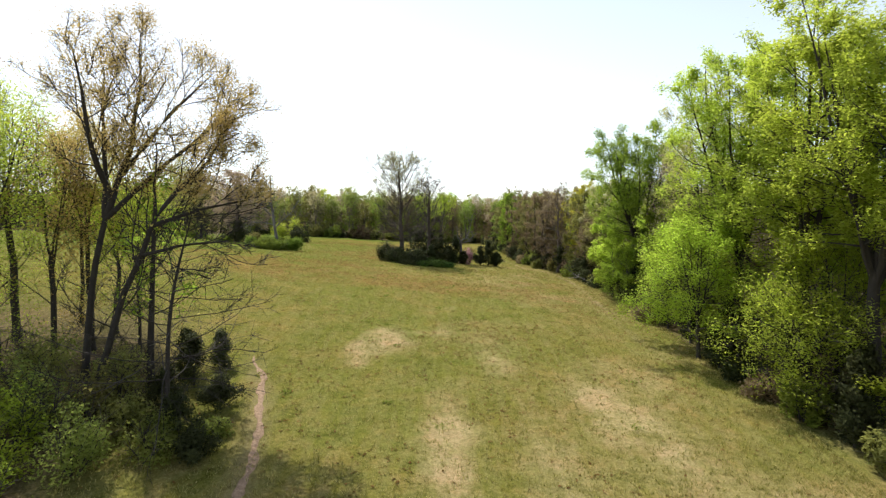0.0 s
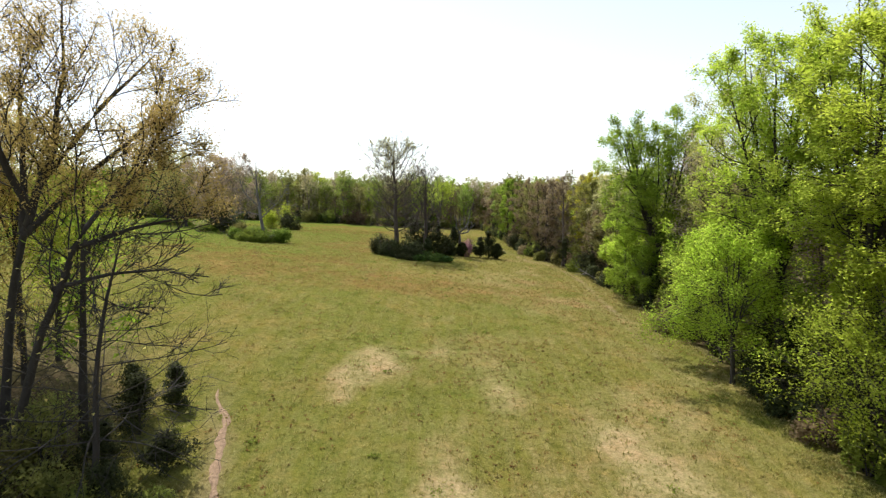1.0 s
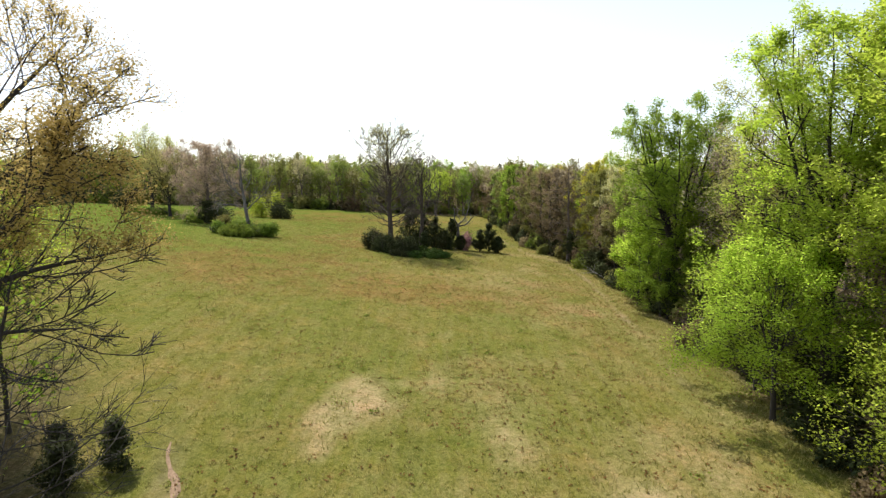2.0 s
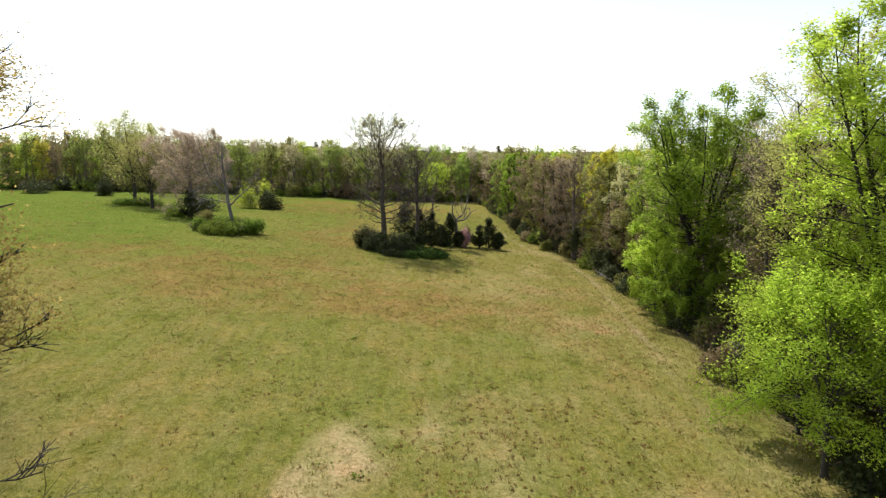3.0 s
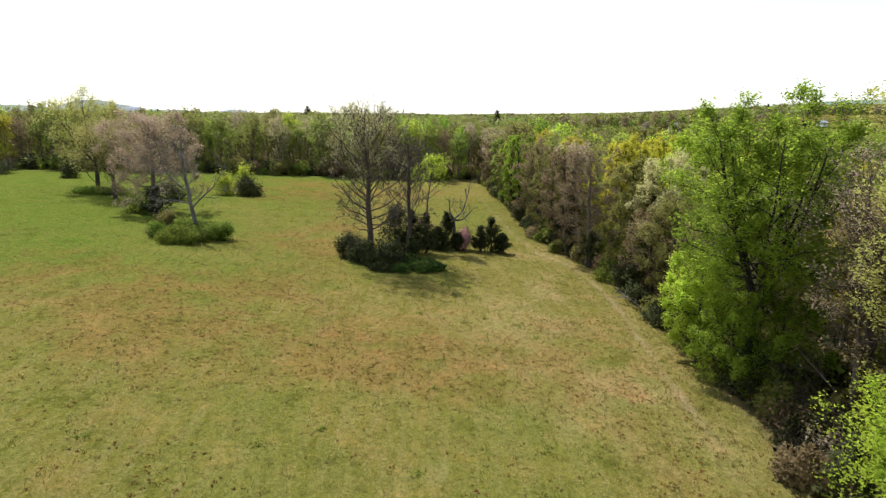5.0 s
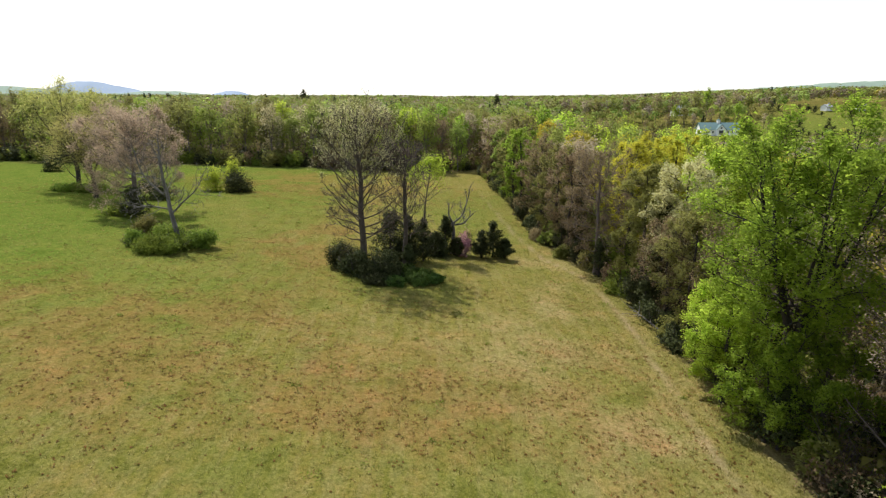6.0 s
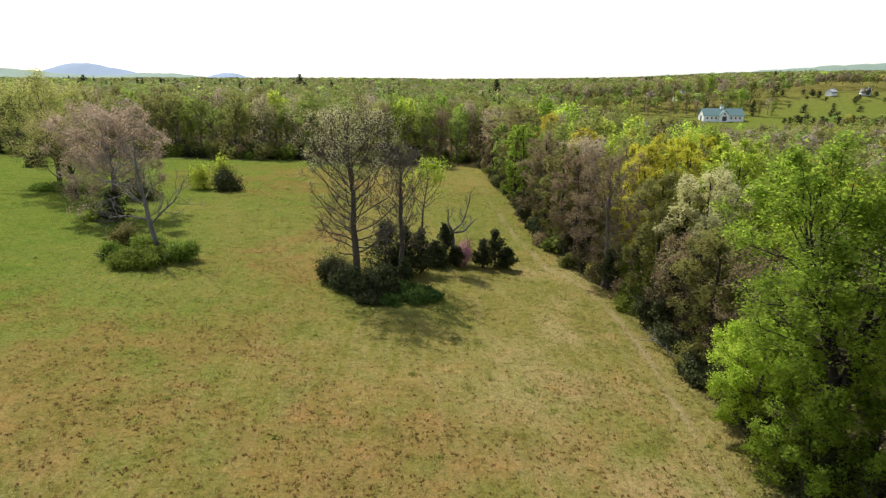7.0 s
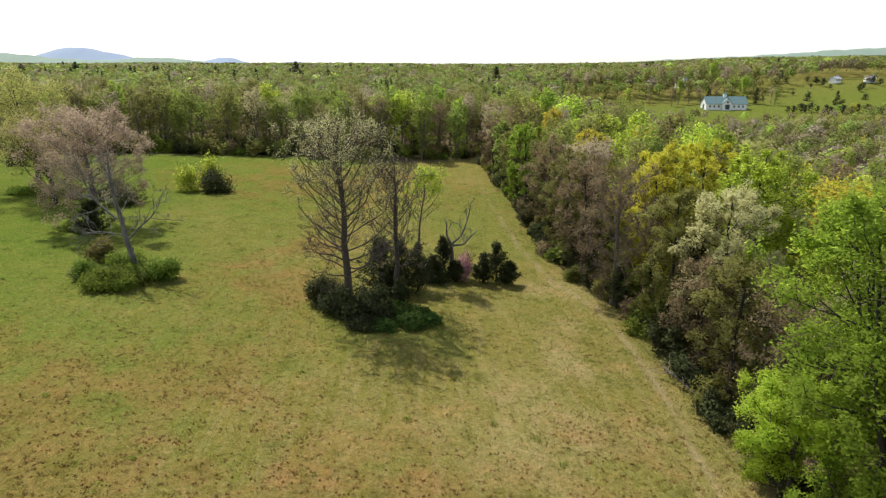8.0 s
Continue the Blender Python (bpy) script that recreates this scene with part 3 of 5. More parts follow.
def make_shrub(name, label, seed, leaf, width, height, count, size, category="shrub", stems=9, lumps=12, bark=None, group="", flat=0.3, loose=0.07):
    """A bush: thin stems and lobes of leaves that reach the ground."""
    rng = np.random.default_rng(seed)
    root = thing(name, label, category, group)
    lines, cs = [], []
    for i in range(stems):
        t = rng.uniform(0, 6.28)
        r = rng.uniform(0.2, 0.85)
        end = np.array([math.cos(t) * width * r, math.sin(t) * width * r, height * rng.uniform(0.5, 1.0) * (1 - 0.4 * r * r)])
        p = twig_line(rng, (end[0] * 0.15, end[1] * 0.15, 0), end / np.linalg.norm(end), np.linalg.norm(end), 5, 0.15, 0.1)
        here = len(lines)
        lines.append((p, np.linspace(0.04, 0.008, 6), 4) + ((0,) if here else ()))
        for _ in range(5):
            q, d = along(p, rng.uniform(0.3, 1))
            lines.append((twig_line(rng, q, fan_out(rng, d, 0.8, rng.uniform(0, 6.28)), height * 0.35, 2, 0.1, 0.1), np.array([0.015, 0.01, 0.005]), 3, here))
    for i in range(lumps):
        t, r = rng.uniform(0, 6.28), math.sqrt(rng.uniform(0, 1)) * 0.72
        cs.append((math.cos(t) * width * r, math.sin(t) * width * r, height * rng.uniform(0.2, 0.75) * (1 - 0.45 * r), rng.uniform(0.18, 0.46)))
    cs = np.array(cs)
    pick = rng.integers(0, lumps, count)
    d = rng.normal(0, 1, (count, 3))
    d /= np.linalg.norm(d, axis=1)[:, None]
    rr = rng.uniform(0.45, 1.08, count)[:, None] ** 0.5
    c = cs[pick, :3] + d * rr * cs[pick, 3:4] * np.array([width, width, height * 0.85])
    c += rng.normal(0, loose, (count, 3)) * [width, width, 0.8 * height]
    c[:, 2] = np.abs(c[:, 2]) + 0.04
    part("stem_tangle", mesh_from("stem_tangle", *tubes(lines)), bark or BARK_DARK, root)
    part("crown", crown_mesh(*leaf_cards(rng, c, size, flat), (0, 0, 0), (width, width, height), 0.3), LEAF[leaf], root)
    return root


def make_cedar(name, label, seed, height, width, count, size=0.16, leaf="cedar", group="", full=0.9):
    """A cedar: a spire of short upswept boughs round a stem."""
    rng = np.random.default_rng(seed)
    root = thing(name, label, "cedar", group)
    lines = [(np.array([(0, 0, 0), (0.03, 0.02, height * 0.5), (0, 0, height * 0.97)]), np.array([0.09, 0.06, 0.015]) * height / 4, 6)]
    pts = []
    for i in range(int(16 * height)):
        q = rng.uniform(0.04, 0.98)
        L = width * ((1 - q) ** full + 0.08) * rng.uniform(0.45, 1.35) * (0.75 + 0.25 * min(1, q * 6))
        t = rng.uniform(0, 6.28)
        b = twig_line(rng, (0, 0, q * height), (math.cos(t), math.sin(t), 0.25), L, 3, 0.5, 0.08)
        lines.append((b, np.linspace(0.02, 0.006, 4), 3, 0))
        pts.append(np.stack([along(b, s)[0] for s in (0.35, 0.6, 0.8, 0.95, 1.0)]))
    pts = np.concatenate(pts)
    c = pts[rng.integers(0, len(pts), count)] + rng.normal(0, 0.1 + 0.02 * width, (count, 3))
    c[:, 2] = np.abs(c[:, 2])
    part("trunk", mesh_from("trunk", *tubes(lines)), BARK_DARK, root)
    part("crown", crown_mesh(*leaf_cards(rng, c, size, 0.1, 0.4), (0, 0, 0.2 * height), (width, width, height), 0.5), LEAF[leaf], root)
    return root


# ---------- the isle of trees in the meadow ----------
set_down(make_tree("hickory_tree", "tall tree with upswept bare limbs and cream buds", 11, boughed(11, 14.6, 0.36, 4.5, 46, 0.2, 0.9, 1.2, (-0.3, 0), 0.42, 0.3), BARK, "cream", 13000, 0.045, 0.13, leaf_label="sparse cream buds at the top",
         keep=lambda p: p[:, 2] > 9.6 + 1.6 * np.sin(p[:, 0] * 2.2 + p[:, 1]), limbs=16, reach=1.8, first=0.3, angle=46, up=0.35, subs=6, twigs=5, fine=0.95, wob=0.1, slim=0.6), -5.6, 81.2, 30)
set_down(make_tree("bare_tree", "slender leafless tree with dense grey twigs", 12, boughed(12, 11.8, 0.26, 2.9, 28, 0.26, 0.9, 1.4, (0.1, 0), 0.42, 0.35), BARK, "mauve", 1500, 0.04, 0.08, limbs=13, reach=1.4, first=0.35, angle=45, up=0.4, subs=6, twigs=6, fine=1.0, wob=0.1, slim=0.6), -2.0, 83.6, 80)
set_down(make_tree("leafing_tree", "small tree with yellow-green new leaves", 13, straight(9.4, (1.0, 0.3), 0.14, 0.02), BARK, "bright", 2600, 0.085, 0.22, keep=lambda p: p[:, 2] > 7.0, limbs=16, reach=2.6, first=0.6, up=0.6, subs=5, twigs=3), -0.7, 90.5)
set_down(make_tree("broken_snag", "dead snag with pale broken crooked limbs", 14,
         [([(0, 0, 0), (0.1, 0, 2.0), (0, 0, 3.6)], 0.24, 0.16, 0.3), ([(0, 0, 3.4), (0.8, 0.1, 4.1), (1.5, 0, 5.4), (1.9, 0, 7.6)], 0.12, 0.02, 0.8), ([(0.2, 0, 3.3), (1.2, -0.3, 3.5), (2.1, -0.4, 4.6)], 0.11, 0.04, 0.5), ([(0, 0, 3.5), (-0.5, 0.2, 4.4), (-0.4, 0.2, 5.6)], 0.11, 0.03, 0.3)],
         BARK_PALE, None, limbs=14, reach=1.5, subs=4, twigs=2, wob=0.28), 2.7, 91.2, 0)
set_down(make_shrub("redbud", "redbud bush in pink blossom", 15, "redbud", 1.4, 3.1, 3000, 0.06, stems=14), 3.9, 91.0)
for k, (x, y, h, w) in enumerate([(7.0, 90.8, 3.9, 1.5), (5.7, 90.2, 2.9, 1.2), (8.2, 90.6, 2.1, 1.2), (1.9, 90.8, 4.2, 1.2), (-0.4, 86.8, 4.4, 1.7), (0.9, 89.6, 2.6, 1.2), (3.1, 90.2, 2.0, 1.0), (-3.6, 85.6, 5.2, 2.4), (-1.8, 86.6, 4.6, 2.0), (-1.7, 82.4, 2.6, 0.9)]):
    set_down(make_cedar("red_cedar", "dark green cedar in the meadow's isle of trees", 30 + k, h, w, 4200, 0.10, group="isle cedars"), x, y, 40 * k)
# the low front shrubs take the darkened leaf, painted as if in tree shadow
for k, (x, y, w, h, leaf) in enumerate([(-7.8, 81.8, 1.5, 3.0, "cedar"), (-6.4, 80.4, 1.4, 2.4, "cedar"), (-4.9, 79.7, 1.3, 2.2, "cedar"), (-3.4, 80.2, 1.2, 1.8, "cedar"), (-2.0, 81.2, 1.2, 1.3, "shaded_shrub"), (-3.0, 78.6, 1.1, 0.8, "shaded_shrub"), (-1.0, 79.6, 1.4, 1.0, "shaded_shrub"), (0.4, 80.2, 1.1, 0.8, "shaded_shrub"), (-4.4, 78.4, 1.2, 1.0, "cedar"), (-2.2, 86.0, 2.2, 4.0, "cedar"), (-6.8, 83.0, 2.0, 2.6, "olive"), (-0.4, 81.0, 1.1, 1.0, "shaded_shrub"), (0.8, 89.4, 1.5, 2.4, "cedar"), (-4.0, 81.6, 1.6, 2.6, "cedar")]):
    set_down(make_shrub("thicket_shrub", "dark tangled shrub under the bare trees", 50 + k, leaf, w, h, 4200, 0.08, group="isle shrubs", loose=0.12), x, y)

# ---------- the dead tree and its neighbours to the west ----------
set_down(make_tree("dead_tree", "dead tree with grey weathered forked limbs", 21,
         [([(0, 0, 0), (-0.1, 0, 2.5), (-0.55, 0, 5.5), (-0.9, 0, 8.5), (-0.7, 0, 10.6)], 0.27, 0.02, 1.0), ([(-0.35, 0, 3.0), (1.2, -0.2, 4.4), (2.6, -0.2, 5.6), (3.3, -0.2, 7.2)], 0.10, 0.015, 0.7), ([(-0.8, 0, 5.0), (-2.4, 0.2, 6.4), (-3.0, 0.2, 8.2), (-3.6, 0.3, 10.4)], 0.10, 0.015, 0.7), ([(-0.5, 0, 3.6), (-2.2, -0.3, 4.0), (-3.6, -0.4, 3.8)], 0.07, 0.015, 0.6)],
         BARK_PALE, None, limbs=18, reach=2.2, subs=5, twigs=3, wob=0.22, up=0.3), -24.0, 85.2)
for k, (x, y, w, h) in enumerate([(-23.2, 82.8, 2.0, 1.7), (-25.0, 82.0, 1.7, 1.6), (-27.2, 83.4, 1.3, 1.7), (-21.8, 84.6, 1.8, 2.2), (-28.6, 88.2, 1.6, 2.4), (-24.6, 85.8, 1.9, 2.3)]):
    set_down(make_shrub("honeysuckle", "low spreading green bush round the dead tree", 60 + k, "olive" if k == 4 else "shrub", w, h, 5200, 0.085, group="honeysuckle mound", loose=0.13, lumps=9), x, y)
set_down(make_cedar("red_cedar", "dark cedar beneath the mauve budding tree", 66, 3.4, 1.9, 1800), -33.4, 96.6)
set_down(make_shrub("meadow_bush", "low bush at the foot of a tree", 67, "shrub", 1.7, 1.2, 900, 0.17), -36.0, 97)
budding = set_down(make_tree("budding_tree", "broad tree with mauve-grey spring buds", 22, boughed(22, 11.4, 0.34, 6.4, 26, 0.2, 0.84, 0.6, (0.4, 0), 0.42, 0.35), BARK_PINK, "blush", 36000, 0.072, 0.22, limbs=13, reach=2.4, first=0.24, angle=52, up=0.3, subs=6, twigs=4, split="boughs"), -35.0, 100)
set_down(make_tree("budding_tree", "tree with pale yellow catkins beside the mauve one", 23, forked(23, 15.2, 0.34, 4.6, 6, 0.32), BARK_DARK, "catkin", 18000, 0.09, 0.4, limbs=13, reach=4.0, first=0.25, angle=58, up=0.4, subs=7, twigs=4), -51.2, 116.8)
set_down(make_tree("budding_tree", "pale yellow-green tree in the row across the meadow", 24, forked(24, 10.6, 0.28, 3.2, 5, 0.32), BARK_DARK, "catkin", 12000, 0.085, 0.4, limbs=13, reach=3.4, first=0.25, angle=58, up=0.4, subs=7, twigs=4), -44.6, 109)
for k, (leaf, x, y, w, h) in enumerate([("bright", -33.4, 121.5, 2.0, 4.4), ("bright", -31.0, 123.0, 1.9, 5.2), ("cedar", -29.6, 121.3, 2.3, 4.2), ("cedar", -68, 137.5, 2.0, 3.6), ("shrub", -47.5, 114, 2.2, 1.3), ("shrub", -51.5, 114.5, 2.0, 1.2), ("cedar", -38, 110, 3.4, 3.0), ("cedar", -85, 143, 4.0, 3.2)]):
    set_down(make_shrub("meadow_bush", "yellow-green leafing bush out in the meadow" if leaf == "bright" else "dark dense bush in the meadow", 70 + k, leaf, w, h, 1900 if leaf == "bright" else 3000, 0.12, loose=0.15, lumps=9), x, y)

# ---------- trees close by to the west ----------
set_down(make_tree("spreading_oak", "large spreading tree with ochre catkins and arching limbs", 31,
         [([(0, 0, 0), (0.3, 0, 3.8), (1.3, 0, 8.4)], 0.19, 0.12, 0.25),
          ([(1.3, 0, 8.3), (2.1, 0.3, 11), (2.8, 0.5, 13.6), (3.0, 0.3, 17.0)], 0.16, 0.02, 1.0), ([(1.3, 0, 8.2), (3.6, -0.3, 10.2), (6.0, -0.8, 11.8), (8.1, -1.0, 13.4)], 0.14, 0.02, 0.9), ([(1.2, 0, 8.2), (0.9, 0.8, 11), (0.6, 1.2, 13.4), (0.7, 1.2, 15.6)], 0.14, 0.02, 0.9), ([(1.9, 0.2, 10.2), (3.8, 0.8, 13), (6.0, 1.2, 15.2)], 0.14, 0.02, 0.7), ([(1.6, 0, 9), (1.5, -1.6, 12), (1.4, -2.4, 15.5)], 0.16, 0.02, 0.8)],
         BARK_DARK, "ochre", 52000, 0.036, 0.24, soften=0.3, slim=0.6, keep=lambda p: p[:, 2] > 9.4 + 1.5 * np.sin(p[:, 0] * 1.3 + p[:, 1]), shape="dome", fine=1.4, limbs=16, reach=3.0, angle=50, up=0.45, subs=6, twigs=5, first=0.2), -17.2, 28)
set_down(make_tree("leaning_oak", "leaning tree with ochre catkins and an arching trunk", 32,
         [([(0, 0, 0), (1.6, 0, 4.8), (3.4, -0.2, 8.3), (5.3, -0.4, 10.8), (7.3, -0.5, 12.2)], 0.17, 0.025, 0.9), ([(3.3, -0.2, 8.2), (5.0, 0.3, 8.9), (7.4, 0.4, 9.4)], 0.1, 0.02, 0.4), ([(2.4, -0.1, 6.8), (4.6, -0.5, 7.4), (7.0, -0.8, 7.6)], 0.09, 0.015, 0.4)],
         BARK_DARK, "ochre", 17000, 0.036, 0.24, soften=0.3, slim=0.6, fine=1.5, keep=lambda p: p[:, 2] > 9.6, limbs=20, reach=3.0, angle=48, up=0.35, subs=6, twigs=5, first=0.5), -16, 26)
set_down(make_tree("ivy_tree", "upright dark trunk wrapped in ivy", 33, straight(10.5, (0.5, 0), 0.2, 0.04), BARK_DARK, "deep", 700, 0.12, 0.3, limbs=10, reach=1.6, subs=3, twigs=2), -14.0, 27.9)
set_down(make_tree("young_tree", "leafless young tree with long level branches", 34, [([(0, 0, 0), (0.15, 0, 3), (0.6, 0, 6.6), (1.4, 0, 9.4)], 0.13, 0.015, 1)], BARK_DARK, "ochre", 160, 0.07, 0.1, limbs=48, reach=4.7, first=0.2, angle=80, up=0.05, subs=7, twigs=4, shape="cone", droop=0.12, slim=0.5), -12.0, 25.1)
for k, (x, y, h, r, leaf, n, reach) in enumerate([(-21, 25.5, 13, 0.22, "bright", 2600, 3.6), (-20, 30, 12, 0.2, "ochre", 1800, 3.2), (-24, 33, 14, 0.28, "bright", 2600, 4), (-26.5, 28, 15, 0.3, "ochre", 1500, 4), (-23.2, 22, 12, 0.2, "bright", 2600, 3.4), (-19.5, 35, 9, 0.15, "bright", 1200, 2.6), (-30, 36, 14, 0.28, "bright", 2400, 4.2), (-28, 21, 14, 0.25, "fresh", 2600, 4), (-19.4, 32.4, 13, 0.17, "ochre", 3400, 3.2), (-21.8, 28.6, 14, 0.2, "bright", 3600, 3.4), (-25.6, 25.2, 15, 0.2, "bright", 3600, 3.6), (-17.2, 33.2, 9, 0.12, "bright", 2400, 2.6), (-29, 31, 15, 0.24, "ochre", 3000, 4), (-22.5, 36.5, 12, 0.16, "bright", 3000, 3), (-33, 27, 15, 0.24, "bright", 3000, 4)]):
    set_down(make_tree("woodland_tree", "thin woodland tree in sparse new leaf", 80 + k, forked(80 + k, h, r * 0.8, 1.6, 3, 0.5, (0.8 - 0.5 * (k % 3), 0.4), 0.4), BARK_DARK, leaf, int(n * 3.6), 0.055, 0.42, limbs=11, reach=reach * 0.75, first=0.16, subs=6, twigs=4, up=0.5, slim=0.8, shape="dome"), x, y, 50 * k)
for k, (kind, x, y, w, h) in enumerate([("c", -12.4, 29.0, 1.0, 2.6), ("c", -11.9, 31.4, 0.7, 2.0), ("c", -13.2, 30.2, 1.0, 2.4), ("c", -10.2, 26.6, 1.2, 1.6), ("d", -11.4, 22.6, 1.6, 2.0), ("s", -16.2, 20.2, 1.7, 3.0), ("s", -16.8, 22.4, 1.8, 3.4), ("d", -15.8, 28.8, 1.4, 1.8), ("d", -17.6, 24.6, 1.9, 2.6), ("d", -13.6, 23.4, 1.0, 1.0), ("d", -9.8, 24.6, 0.9, 0.8), ("s", -19.4, 21, 2.0, 3.4), ("c", -9.6, 22.4, 1.0, 1.2), ("d", -13.6, 21.0, 1.6, 3.0), ("d", -14.6, 26.2, 1.5, 3.4), ("s", -18.0, 19.0, 2.0, 4.0), ("d", -21.2, 23.4, 2.2, 3.8), ("c", -11.0, 24.0, 1.3, 1.8), ("c", -12.6, 26.6, 1.1, 1.7), ("d", -16.4, 24.0, 1.6, 3.6), ("s", -20.0, 17.5, 2.2, 4.6), ("d", -15.2, 25.0, 1.6, 2.6), ("s", -15.0, 18.6, 1.5, 2.2), ("d", -18.6, 26.6, 1.8, 2.8), ("d", -13.4, 24.8, 1.2, 1.6), ("d", -19.8, 28.6, 2.0, 3.0)]):
    if kind == "c":
        set_down(make_cedar("red_cedar", "small dark cedar at the edge of the western trees", 100 + k, h, w, 4200, 0.062), x, y)
    else:
        set_down(make_shrub("undergrowth_bush", "leafy green bush under the western trees" if kind == "s" else "dark twiggy undergrowth beneath woodland trees", 100 + k, "bright" if kind == "s" else ("olive", "fresh", "olive")[k % 3], w, h, 2600, 0.06, group="western undergrowth"), x, y)

# ---------- the eastern wood: edge trees ----------
def edge_tree(seed, label, x, y, h, r, leaf, n, reach, size=0.2, turn=0, bark=None, leaders=5, spread=0.6, jitter=0.2, **kw):
    args = dict(soften=0.68, limbs=9, first=0.14, angle=64, up=0.3, subs=6, twigs=2, shape="dome")
    args.update(kw)
    return set_down(make_tree("edge_tree", label, seed, forked(seed, h, r, reach * spread, leaders, 0.34, (-0.4, 0), 0.5), bark or BARK_DARK, leaf, n, size, jitter, flat=1.1, group="trees along the eastern wood", **args), x, y, turn)


edge_tree(201, "tall tree in bright yellow-green leaf", 21.0, 28.4, 23.4, 0.34, "bright", 70000, 4.4, 0.07, leaders=9, limbs=11, spread=0.85, up=0.1, angle=70)
edge_tree(202, "tall tree in bright yellow-green leaf", 21.2, 34.6, 22.8, 0.34, "bright", 66000, 4.0, 0.07, 60, leaders=9, limbs=11, spread=0.85, up=0.1, angle=70)
edge_tree(203, "tall bright green tree with spreading boughs", 20.2, 40.0, 21.0, 0.30, "bright", 64000, 3.7, 0.07, 20, leaders=9, limbs=11, spread=0.85, up=0.15, angle=68)
edge_tree(216, "broad tree in bright yellow-green leaf", 23.5, 20.0, 22, 0.34, "bright", 22000, 5.4, 0.12, 130, leaders=7, spread=0.75)
edge_tree(217, "low bright tree with boughs over the grass", 17.0, 38.8, 8.4, 0.15, "bright", 32000, 2.3, 0.06, leaders=6, angle=72, up=0.05)
edge_tree(218, "low bright tree with boughs over the grass", 21.4, 31.5, 9.0, 0.16, "bright", 15000, 2.4, 0.068)
edge_tree(219, "slim bare tree with thin brown buds", 22.4, 50.5, 13, 0.18, "brown", 4000, 2.8, 0.07)
edge_tree(220, "low bright tree at the wood's edge", 18.0, 42.4, 6.0, 0.12, "bright", 16000, 1.9, 0.06)
edge_tree(221, "broad bright tree deeper in the wood", 27.5, 32.5, 23, 0.34, "bright", 16000, 5.4, 0.14, 10, leaders=6)
edge_tree(222, "broad bright tree deeper in the wood", 27.0, 41.5, 20.5, 0.34, "bright", 14000, 5.0, 0.14, 70, leaders=6)
edge_tree(223, "bright sapling leaning out of the wood's edge", 19.3, 30.4, 5.0, 0.07, "bright", 11000, 1.5, 0.06)
edge_tree(207, "tall pale green half-leafed tree", 21.4, 46.6, 19.8, 0.24, "catkin", 24000, 3.0, 0.065, up=0.5, leaders=6)
edge_tree(239, "bare pinkish-grey tree behind the edge", 21.6, 52.0, 15.6, 0.2, "mauve", 9000, 2.6, 0.05, bark=BARK_PINK, up=0.6)
edge_tree(224, "pale green half-leafed tree", 27.6, 53.0, 15.5, 0.24, "catkin", 9000, 3.4, 0.085, up=0.7)
edge_tree(206, "bare pinkish-grey tree behind the edge", 24.0, 54.6, 16.0, 0.22, "mauve", 7500, 3.2, 0.06, bark=BARK_PINK, up=0.7)


def crowned(seed, label, x, y, h, r, leaf, n, width, size=0.08, boughs=18, lo=0.2, rise=0.55, jitter=0.16, bark=None, turn=0, **kw):
    """A tree at the wood's edge whose boughs leave the trunk all the way up."""
    args = dict(split="boughs", soften=0.62, limbs=12, first=0.3, angle=52, up=0.35, reach=width * 0.42, subs=5, twigs=3)
    args.update(kw)
    return set_down(make_tree("edge_tree", label, seed, boughed(seed, h, r, width * 1.15, boughs, lo, 0.9, rise, (-0.3, 0), 0.42, 0.4), bark or BARK_DARK, leaf, n, size, jitter, flat=1.0, group="trees along the eastern wood", **args), x, y, turn)


edge_tree(204, "tall spreading oak in fresh green leaf", 19.2, 58.0, 17.4, 0.36, "deep", 62000, 3.1, 0.076, 130, leaders=9, limbs=12, spread=1.15, up=0.3, angle=62, jitter=0.2, soften=0.45)
crowned(205, "low yellow-green tree at the wood's edge", 17.6, 60.8, 7.6, 0.14, "bright", 18000, 2.2, 0.062, 10)
crowned(240, "low yellow-green tree at the wood's edge", 18.3, 63.4, 5.6, 0.1, "bright", 13000, 1.8, 0.06, 10)
crowned(241, "low green tree beneath the oak", 19.8, 55.4, 6.6, 0.12, "deep", 14000, 2.0, 0.064, 10)
crowned(225, "low yellow-green tree at the wood's edge", 18.0, 57.0, 5.0, 0.1, "deep", 9000, 1.8, 0.062, 9)
crowned(208, "olive brown budding tree", 19.8, 71.0, 9.6, 0.2, "olive", 13000, 2.5, 0.075)
crowned(226, "bare brown-grey twiggy tree", 20.8, 67.6, 9.0, 0.16, "brown", 7000, 2.4, 0.06, bark=BARK_PINK)
crowned(214, "olive tree draped in creeper", 19.4, 80.4, 11.8, 0.2, "olive", 19000, 2.3, 0.075)
crowned(210, "tree covered in cream blossom buds", 21.4, 76.6, 12.8, 0.2, "cream", 27000, 3.0, 0.07, lo=0.3)
crowned(227, "russet brown budding tree", 19.6, 75.0, 8.2, 0.16, "brown", 9000, 2.2, 0.07)
crowned(209, "bare brown-grey twiggy tree", 17.0, 86.6, 12.4, 0.24, "brown", 17000, 3.4, 0.055, 20, bark=BARK_PINK, subs=6, twigs=5, fine=1.3)
crowned(211, "golden yellow leafing tree", 21.8, 91.5, 13.2, 0.22, "yellow", 23000, 3.6, 0.085)
crowned(228, "golden yellow leafing tree", 27.6, 94.5, 13.4, 0.22, "yellow", 22000, 3.8, 0.09)
crowned(229, "golden yellow leafing tree", 21.0, 111.0, 12.8, 0.22, "yellow", 9000, 2.8, 0.12)
